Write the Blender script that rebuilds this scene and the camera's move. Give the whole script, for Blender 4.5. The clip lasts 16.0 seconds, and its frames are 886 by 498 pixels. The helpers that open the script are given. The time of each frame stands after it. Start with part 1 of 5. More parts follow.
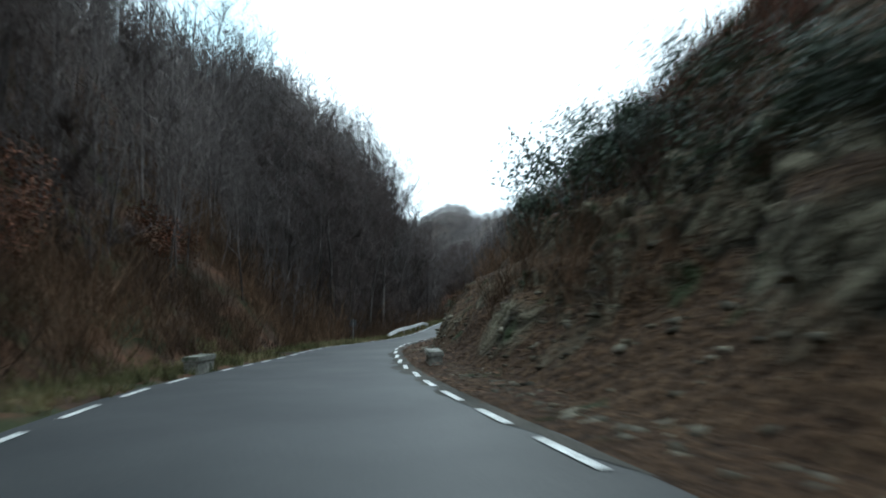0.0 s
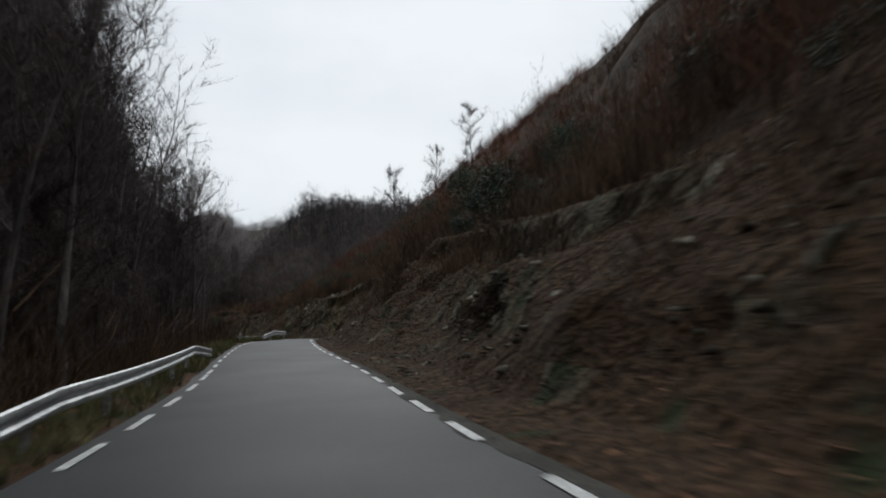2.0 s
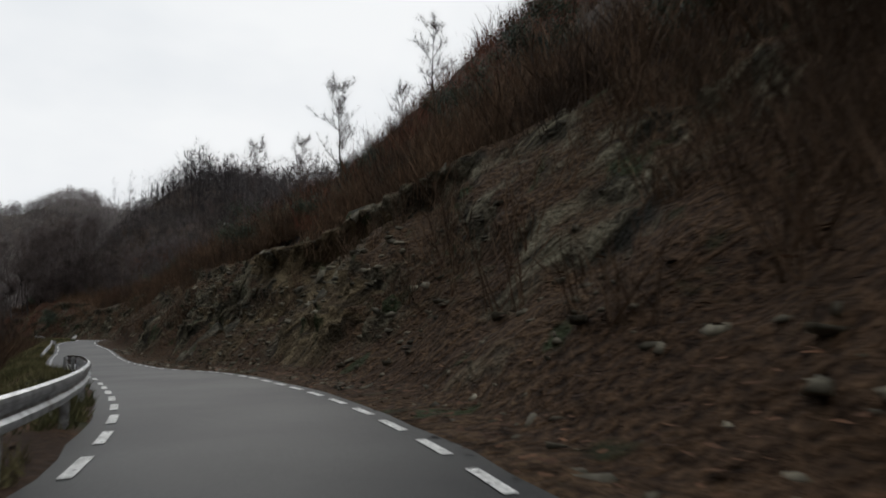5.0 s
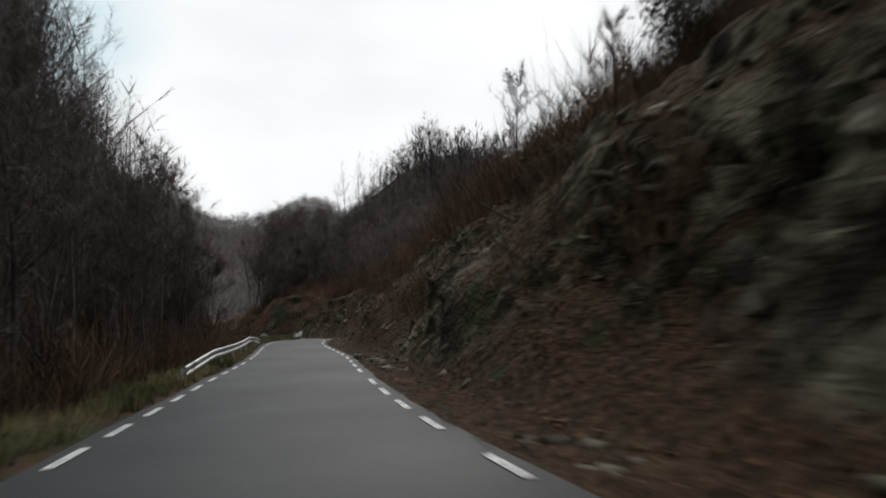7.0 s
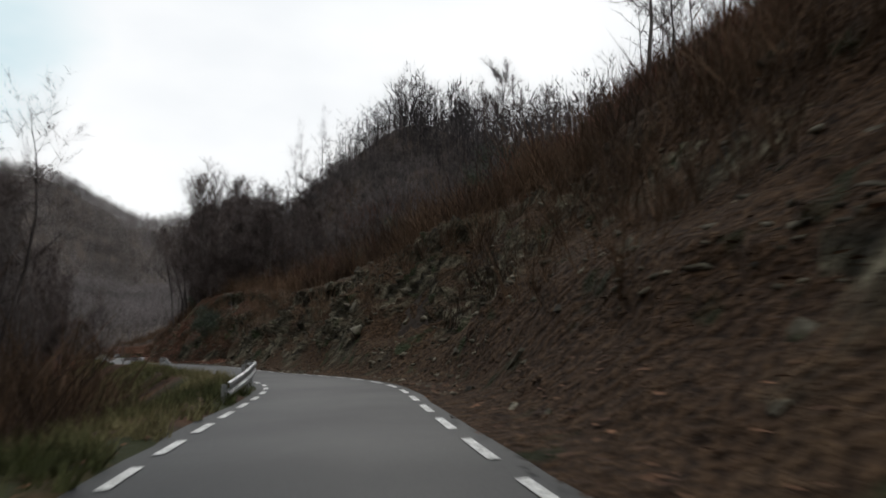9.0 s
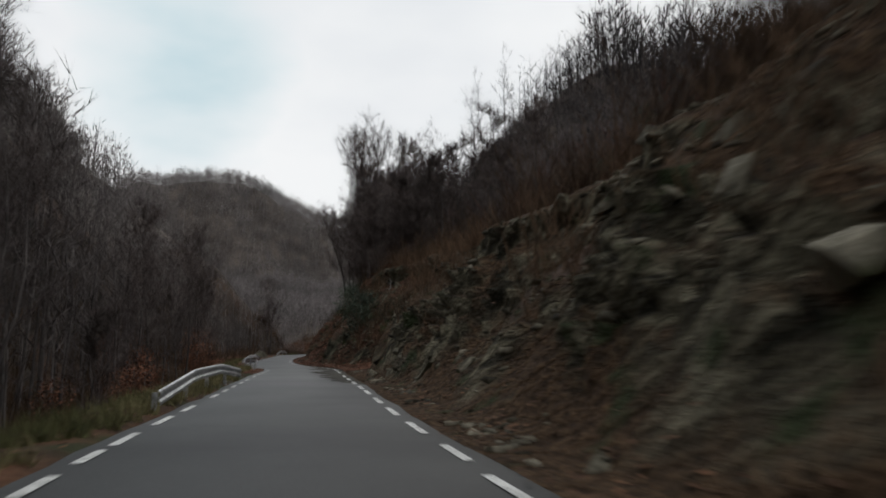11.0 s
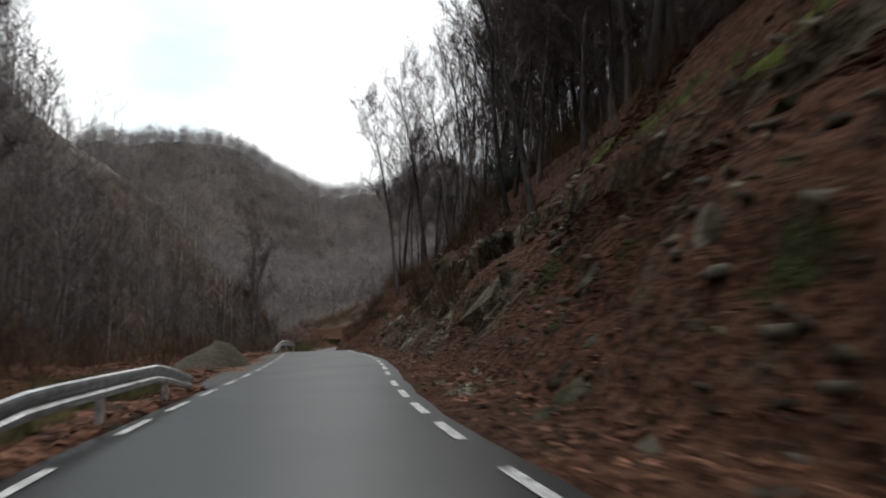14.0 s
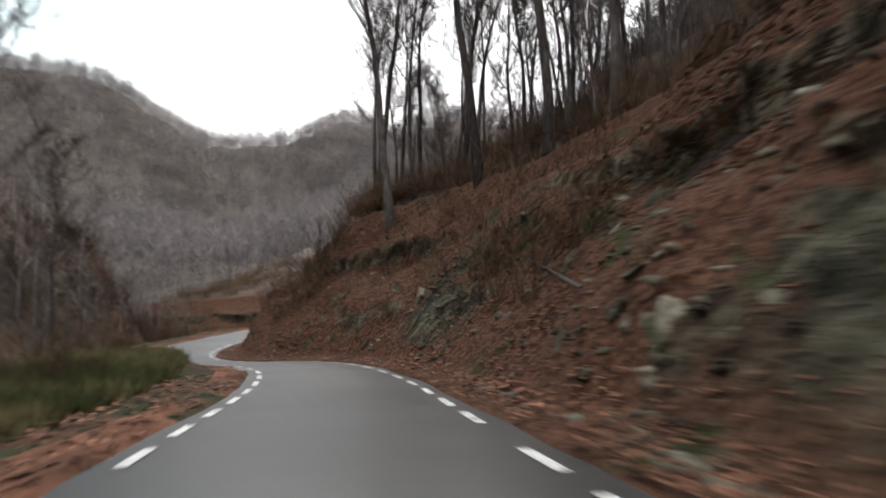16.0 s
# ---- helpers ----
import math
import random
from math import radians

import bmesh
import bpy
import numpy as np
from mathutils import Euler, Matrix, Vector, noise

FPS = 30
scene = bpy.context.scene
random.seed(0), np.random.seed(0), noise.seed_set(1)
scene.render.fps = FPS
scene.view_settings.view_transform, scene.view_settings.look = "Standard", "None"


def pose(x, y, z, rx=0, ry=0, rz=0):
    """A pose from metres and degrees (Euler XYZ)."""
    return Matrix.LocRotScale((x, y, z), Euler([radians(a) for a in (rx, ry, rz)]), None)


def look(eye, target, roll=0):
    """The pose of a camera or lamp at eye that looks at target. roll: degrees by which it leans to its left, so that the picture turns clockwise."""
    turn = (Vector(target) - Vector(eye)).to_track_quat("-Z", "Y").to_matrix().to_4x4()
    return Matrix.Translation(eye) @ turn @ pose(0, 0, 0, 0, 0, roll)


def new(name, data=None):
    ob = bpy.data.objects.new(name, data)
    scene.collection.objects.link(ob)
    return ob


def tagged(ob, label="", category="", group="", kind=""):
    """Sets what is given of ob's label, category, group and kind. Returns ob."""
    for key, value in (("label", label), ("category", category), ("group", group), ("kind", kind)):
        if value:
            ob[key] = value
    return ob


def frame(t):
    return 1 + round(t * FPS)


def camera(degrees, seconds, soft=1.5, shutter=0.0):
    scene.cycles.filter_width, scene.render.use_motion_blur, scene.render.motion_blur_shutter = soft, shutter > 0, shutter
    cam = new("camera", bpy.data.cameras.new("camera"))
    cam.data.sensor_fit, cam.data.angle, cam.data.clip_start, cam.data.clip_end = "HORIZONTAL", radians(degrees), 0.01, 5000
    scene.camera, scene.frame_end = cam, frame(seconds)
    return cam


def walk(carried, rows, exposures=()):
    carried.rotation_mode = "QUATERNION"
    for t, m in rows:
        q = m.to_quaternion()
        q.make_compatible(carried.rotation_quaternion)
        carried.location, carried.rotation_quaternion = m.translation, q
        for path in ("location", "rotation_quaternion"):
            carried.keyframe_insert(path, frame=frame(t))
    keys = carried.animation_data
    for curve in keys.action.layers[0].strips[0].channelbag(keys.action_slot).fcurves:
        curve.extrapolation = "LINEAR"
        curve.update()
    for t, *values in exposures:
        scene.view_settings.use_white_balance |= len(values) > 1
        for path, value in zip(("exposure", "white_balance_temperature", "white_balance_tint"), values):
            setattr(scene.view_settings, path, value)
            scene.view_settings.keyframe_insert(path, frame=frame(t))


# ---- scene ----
# the road: curvature (1/100 m) every KNOT metres, grade, crossfall to the right (both 1/100) and extra half width every 12 m
ROAD_START, ROAD_END, KNOT, HALF_WIDTH = -6.0, 454, 6.0, 1.98
CURVE = [0.264, -0.343, -1.446, -1.188, -0.193, -1.233, -0.656, -0.582, -0.122, -0.098, 0.272, 0.51, 0.225, -0.387, -0.536, -1.32, -0.844, -0.573, 2.873, 1.654, 0.042, 1.359, 0.513, -0.665, -0.113, -0.504, -0.263, -0.347, 0.676, 0.724, -1.288, -1.4, -0.888, 0.24, 4.922, 1.116, -0.316, -0.414, 0.051, 0.026, -0.089, -0.092, 3.435, 0.027, -1.295, -1.081, -0.621, -1.166, -0.782, 0.312, 0.846, 0.598, -0.943, -1.952, -1.334, 1.063, 2.739, 4.593, 1.59, -3.852, -6.715, -4.783, -1.242, 1.567, 4.004, 5.356, 5.311, 5.009, -0.781, -0.842, -0.685, -0.305, -0.11, -0.04, -0.012, -0.001, 0.003, 0.004]
GRADE = [-0.4, -1.03, 0.58, -1.15, -0.3, 2.74, 3.04, 4.56, 0.95, 0.95, -0.88, -2.47, -0.4, 2.72, 3.26, 4.64, 1.44, 0.77, -0.03, 0.99, 0.67, -0.7, 0.35, 1.27, 2.11, 1.66, 1.19, -3.16, -1.73, -6.62, 3.7, 9.32, -8.41, -19.25, -6.67, -3.78, -2.44, -1.51, -0.92, -0.57]
CROSSFALL = [2.37, 1.57, 4.71, 5.18, 5.63, 4.26, 1.92, 1.01, 2.18, 0.31, 0.91, -0.48, 1.65, 2.98, 3.22, 0.76, 1.73, -0.34, -2.39, -0.91, -1.29, 0.04, 1.57, 4.08, 4.7, 3.48, 2.12, 2.01, 0.81, 0.75, 0.52, 0.84, 0.3, -0.1, -0.8, -0.4, -0.22, -0.14, -0.08, -0.04]
WIDEN = [0.882, 0.814, 0.088, 0.231, 0.182, 0.062, 0.141, -0.025, -0.35, -0.35, -0.091, 0.131, 0.21, 0.137, 0.008, -0.307, -0.35, -0.35, 0.08, 0.01, -0.108, -0.161, 0.048, -0.054, -0.115, -0.043, -0.271, -0.232, -0.405, -0.185, -0.085, -0.098, 0.053, 0.018, -0.011, 0.005, 0.006, 0.001, 0.0, 0.0]

SKY_STRENGTH = 1.15
SOFT, SHUTTER = 1.8, 0.28
EXPOSURES = [(0.0, 0.5, 5400, -5), (0.6, 0.4, 5400, -5), (1.0, 0.0, 5450, -4), (1.5, -0.38, 5850, 3), (3.0, -0.58, 6250, 9), (6.0, -0.4, 6400, 9), (8.5, -0.3, 6400, 9), (11.0, -0.5, 6400, 9), (11.5, 0.1, 6350, 9),
             (12.0, 0.15, 6300, 9), (12.5, 0.6, 6350, 9), (13.0, 0.72, 6350, 9), (13.5, 0.3, 6350, 8), (14.0, 0.08, 6400, 8), (15.5, 0.1, 6400, 9), (16.0, 0.8, 6500, 10)]
# cross-section along the road: (s, value)
SHOULDER = [(0, 1.1), (60, 0.9), (228, 0.9), (237, 1.0), (243, 2.4), (248, 1.6), (254, 1.0), (400, 0.8)]
BANK_HEIGHT = [(-5, 4.0), (60, 4.0), (100, 8.0), (125, 5.0), (150, 6.2), (180, 8.5), (210, 6.0), (230, 4.5), (250, 7.4), (300, 8.5), (330, 7.8), (400, 8.0)]
LIP_HEIGHT = [(-5, 4.0), (60, 4.0), (100, 8.0), (125, 5.0), (150, 6.2), (180, 8.5), (210, 6.0), (230, 4.5), (250, 7.4), (262, 6.5), (276, 4.2), (300, 4.3), (312, 5.2), (400, 5.4)]
BANK_SLOPE = [(-5, 1.2), (60, 1.05), (100, 0.95), (125, 1.5), (150, 1.35), (180, 1.0), (210, 1.4), (228, 1.45), (238, 1.6), (244, 1.1), (250, 1.35), (300, 1.25), (400, 1.1)]
HILL_SLOPE = [(-5, 0.95), (60, 0.47), (110, 0.65), (160, 0.4), (205, 0.5), (240, 0.22), (262, 0.35), (278, 0.5), (290, 0.5), (300, 0.55), (312, 0.45), (324, 0.1), (400, 0.19)]
HILL_TOP = [(-5, 55.0), (60, 45.0), (110, 45.0), (160, 40.01), (205, 28.68), (250, 51.57), (330, 35.64), (380, 29.26), (450, 33.84)]
VERGE = [(-5, 1.3), (240, 1.2), (282, 1.4), (289, 7.5), (302, 6.5), (308, 2.2), (318, 2.6), (326, 5.0), (334, 5.0), (341, 2.0), (400, 2)]
DROP = [(-10, 0.5), (30, 0.6), (85, 2.8), (110, 3.5), (200, 3.0), (280, 2.5), (288, 1.5), (330, 1.5), (400, 2)]
BED = [(-10, 1), (30, 1.2), (85, 5.5), (120, 5), (190, 6), (210, 8), (400, 8)]
LEFT_SLOPE = [(-5, 0.95), (30, 0.9), (85, 0.9), (190, 1.22), (230, 0.66), (300, 1.01), (450, 0.51)]
LEFT_TOP = [(-5, 45.0), (45, 40.0), (70, 21.99), (90, 5.57), (120, 15.17), (170, 16.0), (190, 29.26), (230, 12.86), (300, 3.56), (350, 3.0), (450, 20.77)]
ROCKINESS = [(0, 0.55), (60, 0.55), (78, 0.35), (100, 0.30), (112, 0.8), (152, 0.8), (164, 0.3), (194, 0.3), (204, 0.8), (215, 1.0), (256, 1.0), (264, 0.5), (280, 0.45), (288, 0.5), (292, 1.0), (301, 1.0), (308, 0.55), (400, 0.55)]
WOOD_EDGE = [(0, 26), (60, 30), (100, 40), (180, 34), (205, 17), (240, 16), (400, 18)]
RED_FROM = 238.0
# far hills: x, y, height, half widths, turn
HILLS = [(-88.5, 452.73, 55.82, 74.89, 388.75, 17.05), (48.85, 643.5, 32.15, 264.66, 23.46, 10.22), (132.43, 370.68, 31.0, 120.58, 30.0, 1.61), (180.52, 591.86, 56.6, 134.37, 46.78, 116.13), (10.85, 664.55, 64.5, 88.47, 29.92, 18.07), (104.45, 314.96, 28.0, 117.43, 25.0, 40.58)]
DASHES_LEFT = [(-6.66, 2.7), (10.78, 1.95), (23.97, 2.3), (37.81, 2.55), (48.37, 2.7), (61.13, 2.64), (71.45, 2.23), (82.02, 1.89), (117.18, 2.52), (130.4, 2.3), (140.96, 2.3), (152.69, 2.37), (163.1, 1.81), (174.91, 1.72), (212.42, 2.41), (221.03, 2.12), (232.55, 2.3), (245.09, 2.37), (255.88, 2.3), (266.1, 2.55), (277.3, 2.4), (289.6, 2.15), (296.8, 1.95), (302.7, 2.1), (308.5, 2.0), (317.3, 1.72), (326.0, 2.1), (360.0, 2.3)]
DASHES_RIGHT = [(-6.19, 2.53), (11.38, 2.53), (23.36, 2.03), (36.84, 2.51), (47.78, 2.55), (60.43, 2.49), (72.56, 2.09), (81.91, 1.58), (117.2, 2.37), (129.88, 2.23), (141.98, 2.46), (153.19, 2.36), (163.21, 2.09), (174.9, 2.23), (213.09, 2.76), (223.67, 2.72), (236.31, 2.69), (245.35, 2.36), (257.3, 2.1), (266.1, 2.06), (275.0, 2.15), (284.7, 2.2), (300.3, 1.8), (307.0, 1.8), (318.9, 1.95), (360.0, 2.3)]
TREE_BELTS = [(-14, 36, -18, -7.0, 14, (2, 4, 6, 2), "trees along the stream"), (50, 84, -16, -7.2, 34, (0, 1, 3, 4, 6, 4, 2, 6), "trees along the stream"), (84, 130, -20, -9.5, 28, (0, 1, 4, 6, 2), "trees along the stream"), (130, 170, -20, -10.0, 20, (0, 1, 5, 2), "trees along the stream"), (170, 205, -18, -9.5, 22, (0, 2, 5, 4), "trees along the stream"), (215, 300, -20, -9.0, 12, (0, 2, 4, 5, 6), "trees along the stream"),
              (246, 264, 12, 20, 10, (4, 6), "trees on the bank"), (262, 284, 9, 17, 30, (6, 4, 6), "trees on the bank"), (284, 298, 9.0, 15, 15, (2, 0, 4), "trees on the bank"), (298, 318, 9.0, 18, 32, (5, 0, 2, 5), "trees on the bank"), (318, 384, 10.0, 26, 46, (1, 3, 5, 0, 1), "trees on the bank"),
              (20, 240, 22, 36, 8, (0, 4), "trees on the cut slope"),
              (128, 156, -19, -10.0, 14, (0, 1, 0, 2), "trees along the stream")]
WOODS_LEFT, WOODS_RIGHT = 22000, 9000
NEAR_RIGHT = 40
WOODS_FAR = 22000
# single trees: s, lat, kind, scale, turn, tilt
LONE_TREES = [(203.5, 21.0, 0, 0.62, 30, 3), (263.4, -6.9, 5, 0.72, 20, 3), (264.6, -7.4, 0, 0.62, 80, -3), (286.5, -10.9, 5, 1.1, 40, 4), (288.5, -10.5, 1, 0.9, 10, -3), (353.0, -5.9, 5, 0.8, 120, 1), (342.0, 8.6, 1, 1.25, 70, -3), (337.0, 9.4, 3, 1.2, 200, 2), (331.5, 10.6, 3, 1.15, 300, -2), (291.5, 7.5, 1, 0.8, 30, -6), (297.0, 8.2, 5, 0.9, 140, 4), (279.0, 9.2, 1, 1.0, 60, 2), (282.0, 9.8, 3, 0.95, 200, -2), (285.0, 9.0, 1, 1.05, 310, 3), (287.5, 10.5, 3, 1.0, 95, -3), (328.0, -8.5, 1, 0.8, 15, 2)]
LEAF_BELTS = [(0.15, 3.5, 9000, 0, 236, 0), (0.35, 3.6, 9000, 238, 264, 1), (0.35, 6.5, 24000, 264, 380, 1), (3.5, 9.0, 9000, 258, 286, 1), (5.0, 13.0, 18000, 302, 372, 1), (-2.2, -0.4, 3500, 0, 236, 0), (-1.4, -0.3, 6000, 236, 284, 1), (-8.0, -0.9, 24000, 282, 304, 1), (-2.6, -0.35, 6000, 304, 380, 1)]
GRASS_BELTS = [(-4.5, -0.35, 15000, -6, 230), (-8.0, -1.0, 5000, 230, 246), (-4.5, -1.1, 6500, 254, 286), (-7.0, -1.9, 9000, 318, 341)]
SHRUB_BELTS = [(266, 280, 8.5, 15, 10), (-4, 32, 3.5, 8, 9), (132, 156, 7, 14, 10), (250, 254, 3.4, 4.8, 3), (302, 305, 7.5, 9.0, 2), (46, 82, 6, 14, 14), (10, 50, 4.5, 10, 12), (100, 160, 8, 20, 30), (190, 235, 9, 18, 10)]
RAIL_TOP = 0.72
# s from, s to, metres outside the edge line, flares, drops of both ends
RAILS = [(46.2, 66.5, 0.65, 0.0, -0.35, 0.28, 0.22), (91.0, 126, 0.42, 0.0, -0.35, 0.3, 0.22), (153, 173, 0.6, 0.1, -0.35, 0.3, 0.22), (191.5, 202, 0.3, 0.1, -0.35, 0.3, 0.22),
         (217.2, 228.4, 0.45, 0.0, -0.35, 0.3, 0.22), (243, 254.4, 0.65, 0.1, -0.35, 0.3, 0.22), (271.6, 283.0, 0.42, 0.12, 0.0, 0.34, 0.34), (304.8, 315.2, 0.42, 0.1, 0.1, 0.34, 0.1)]
PARAPETS = [(10.9, 3.45, 0.45, 2.2, 0.52, -0.15), (10.5, -3.05, 0.45, 1.8, 0.52, -0.06), (251.1, 5.0, 0.6, 0.9, 0.7, -0.15)]
HEAP = (292.8, -3.75, 1.32, 1.02)
ROCK_BELTS = [(0, 95, 1.2, 7.0, 70, 0.24, 0), (112, 160, 1.0, 8.0, 80, 0.34, 0), (117, 136, 1.6, 6.5, 10, 0.9, 0), (160, 198, 1.0, 6.0, 40, 0.22, 0), (198, 236, 1.0, 8.0, 90, 0.36, 0), (238, 268, 1.0, 7.5, 75, 0.32, 1), (268, 345, 1.0, 5.2, 150, 0.30, 1), (290, 306, 1.6, 5.0, 14, 0.75, 1), (285.0, 285.6, 2.7, 3.0, 1, 1.0, 1), (246, 262, 1.2, 6.5, 40, 0.42, 1)]
# s from, s to, width
DUST = [(-4, 30, 0.45), (226, 252, 1.3), (40, 70, 0.3)]
SIGNS = [(41.0, -4.3, 1.9)]
BROWN_BELTS = [(275, 279.5, -6.6, -4.8, 6), (262, 282, -14, -8, 5), (-2, 30, -14, -6, 8), (240, 252, -12, -6, 4)]
BRANCHES = [(323.0, 2.6, 1.4, 100), (251.0, 5.5, 2.2, 70), (150.0, 4.0, 1.6, 110)]
# s from, s to, width
LAY_BY = (283.5, 305, 0.95)
BOULDERS = [(160.3, 2.42, 0.2)]
GAP, GAP_EDGE = (-0.142, 0.872, 0.468), (1.054, 1.082)
# seed, count, s from, s to, metres from the edge, sizes, label
THICKETS = [(70, 500, -12, 60, 7.5, 15.0, 0.7, 1.4, "dry leafless bushes on the hillside"),
            (75, 1900, -14, 46, -20.0, -4.0, 0.9, 2.2, "thin brown undergrowth on the leafy slope"),
            (76, 900, 52, 104, 4.2, 8.0, 0.5, 1.1, "dark dead weeds hanging on the cut bank"),
            (71, 3200, 48, 238, 6.5, 13.0, 1.0, 2.1, "dark leafless thicket over the top of the cut"),
            (72, 2200, 44, 225, -15.0, -5.0, 1.8, 3.4, "dense brown undergrowth under the stream's trees"),
            (73, 1400, 225, 400, -22.0, -9.0, 1.2, 2.4, "thin brown undergrowth beyond the stream"),
            (74, 900, 240, 400, 8.0, 22.0, 0.9, 1.8, "thin brown undergrowth above the bank")]
# northing over which the asphalt turns from dry to damp
DAMP_FROM = (205.0, 228.0)
# seed, count, s from, s to, metres from the edge, largest half width
CHIPS = [(501, 4200, -6, 106, 0.8, 8.5, 0.20), (502, 3200, 108, 162, 0.7, 8.5, 0.26), (503, 2200, 162, 205, 0.7, 7.0, 0.18), (504, 4600, 205, 262, 0.7, 8.0, 0.26), (505, 4200, 262, 345, 0.8, 7.0, 0.22)]

cam = camera(67.10, 16.0, soft=SOFT, shutter=SHUTTER)
walk(cam, [
    (0.0, pose(0.526, -8.800, 1.309, 95.921, 0.189, -11.274)),
    (0.5, pose(0.142, 3.781, 1.156, 96.492, 0.975, -15.797)),
    (1.0, pose(1.539, 16.215, 1.106, 97.837, 0.604, -23.629)),
    (1.5, pose(4.734, 28.959, 1.098, 97.459, 1.097, -29.960)),
    (2.0, pose(7.939, 39.786, 1.003, 97.708, 0.766, -31.455)),
    (2.5, pose(11.835, 51.329, 1.126, 99.376, -0.055, -30.734)),
    (3.0, pose(15.339, 62.046, 1.449, 99.500, 0.623, -30.619)),
    (3.5, pose(18.490, 72.539, 1.840, 98.940, 0.636, -32.743)),
    (4.0, pose(21.366, 80.810, 2.173, 98.246, 0.622, -36.423)),
    (4.5, pose(23.661, 86.101, 2.274, 97.382, 0.607, -39.371)),
    (5.0, pose(25.785, 90.470, 2.319, 97.468, 0.591, -40.839)),
    (5.5, pose(28.457, 95.865, 2.376, 97.597, 0.576, -37.953)),
    (6.0, pose(31.280, 104.665, 2.409, 97.036, 0.561, -26.482)),
    (6.5, pose(33.697, 115.983, 2.276, 97.251, 1.115, -21.894)),
    (7.0, pose(35.345, 127.628, 2.048, 97.770, 0.669, -22.844)),
    (7.5, pose(37.145, 139.064, 2.055, 99.316, 0.769, -24.423)),
    (8.0, pose(39.673, 150.303, 2.357, 98.900, 0.107, -24.198)),
    (8.5, pose(41.629, 162.024, 2.756, 98.562, 1.009, -24.166)),
    (9.0, pose(43.411, 171.241, 3.154, 98.819, 0.950, -27.779)),
    (9.5, pose(45.092, 176.905, 3.317, 98.343, 0.893, -31.382)),
    (10.0, pose(46.683, 181.335, 3.389, 98.319, 0.835, -32.752)),
    (10.5, pose(48.669, 186.769, 3.454, 98.562, 0.776, -30.457)),
    (11.0, pose(49.983, 195.795, 3.517, 98.664, 0.718, -12.389)),
    (11.5, pose(49.931, 207.379, 3.537, 97.732, 0.482, -13.834)),
    (12.0, pose(49.911, 219.379, 3.621, 98.289, 0.326, -14.989)),
    (12.5, pose(50.224, 230.743, 3.702, 96.428, 0.421, -13.042)),
    (13.0, pose(49.919, 241.290, 3.643, 98.311, 1.303, -3.175)),
    (13.5, pose(48.381, 251.026, 3.621, 98.155, 0.837, -8.178)),
    (14.0, pose(47.810, 260.782, 3.717, 97.876, 0.544, -13.550)),
    (14.4, pose(47.194, 268.598, 3.835, 98.434, 0.479, -18.740)),
    (14.7, pose(47.891, 274.078, 3.899, 98.968, 0.274, -18.440)),
    (15.0, pose(48.300, 279.746, 4.026, 98.930, 0.760, -17.846)),
    (15.3, pose(49.093, 285.965, 4.104, 98.173, 0.927, -15.535)),
    (15.6, pose(49.822, 293.008, 4.273, 97.143, 1.176, -15.561)),
    (16.0, pose(50.014, 303.495, 4.328, 95.565, 0.230, -22.614)),
], EXPOSURES)

# ---- world, sun, exposure ----
world = bpy.data.worlds.new("overcast_sky")
scene.world = world
world.use_nodes = True
wn, wl = world.node_tree.nodes, world.node_tree.links
wn.clear()
sky = wn.new("ShaderNodeTexSky")
sky.sky_type, sky.sun_disc = 'NISHITA', False
sky.sun_elevation, sky.sun_rotation = radians(32), radians(-25)
tc = wn.new("ShaderNodeTexCoord")
mp = wn.new("ShaderNodeMapping")
mp.inputs["Scale"].default_value = (1.0, 1.0, 2.2)
cn = wn.new("ShaderNodeTexNoise")
cn.inputs["Scale"].default_value, cn.inputs["Detail"].default_value = 1.7, 5.0
cr = wn.new("ShaderNodeValToRGB")
cr.color_ramp.elements[0].position, cr.color_ramp.elements[0].color = 0.34, (0.62, 0.62, 0.62, 1)
cr.color_ramp.elements[1].position, cr.color_ramp.elements[1].color = 0.42, (1, 1, 1, 1)
gain = wn.new("ShaderNodeVectorMath")
gain.operation = 'SCALE'
gain.inputs[3].default_value = 0.12
cl = wn.new("ShaderNodeValToRGB")
cl.color_ramp.elements[0].position, cl.color_ramp.elements[0].color = 0.35, (0.90, 0.93, 0.97, 1)
cl.color_ramp.elements[1].position, cl.color_ramp.elements[1].color = 0.65, (1.12, 1.12, 1.12, 1)
mx = wn.new("ShaderNodeMix")
mx.data_type = 'RGBA'
bg, wo = wn.new("ShaderNodeBackground"), wn.new("ShaderNodeOutputWorld")
wl.new(tc.outputs["Generated"], mp.inputs[0]), wl.new(mp.outputs[0], cn.inputs["Vector"])
wl.new(cn.outputs[0], cr.inputs[0]), wl.new(cn.outputs[0], cl.inputs[0])
wl.new(sky.outputs[0], gain.inputs[0])
wl.new(cr.outputs[0], mx.inputs["Factor"]), wl.new(gain.outputs[0], mx.inputs["A"]), wl.new(cl.outputs[0], mx.inputs["B"])
gap = wn.new("ShaderNodeVectorMath")
gap.operation = 'DOT_PRODUCT'
gap.inputs[1].default_value = GAP
gr = wn.new("ShaderNodeMapRange")
gr.inputs["From Min"].default_value, gr.inputs["From Max"].default_value = GAP_EDGE
add = wn.new("ShaderNodeMath")
add.operation = 'MULTIPLY_ADD'
add.inputs[1].default_value = 0.12
wl.new(tc.outputs["Generated"], gap.inputs[0]), wl.new(cn.outputs[0], add.inputs[0]), wl.new(gap.outputs["Value"], add.inputs[2]), wl.new(add.outputs[0], gr.inputs["Value"])
blue = wn.new("ShaderNodeMix")
blue.data_type = 'RGBA'
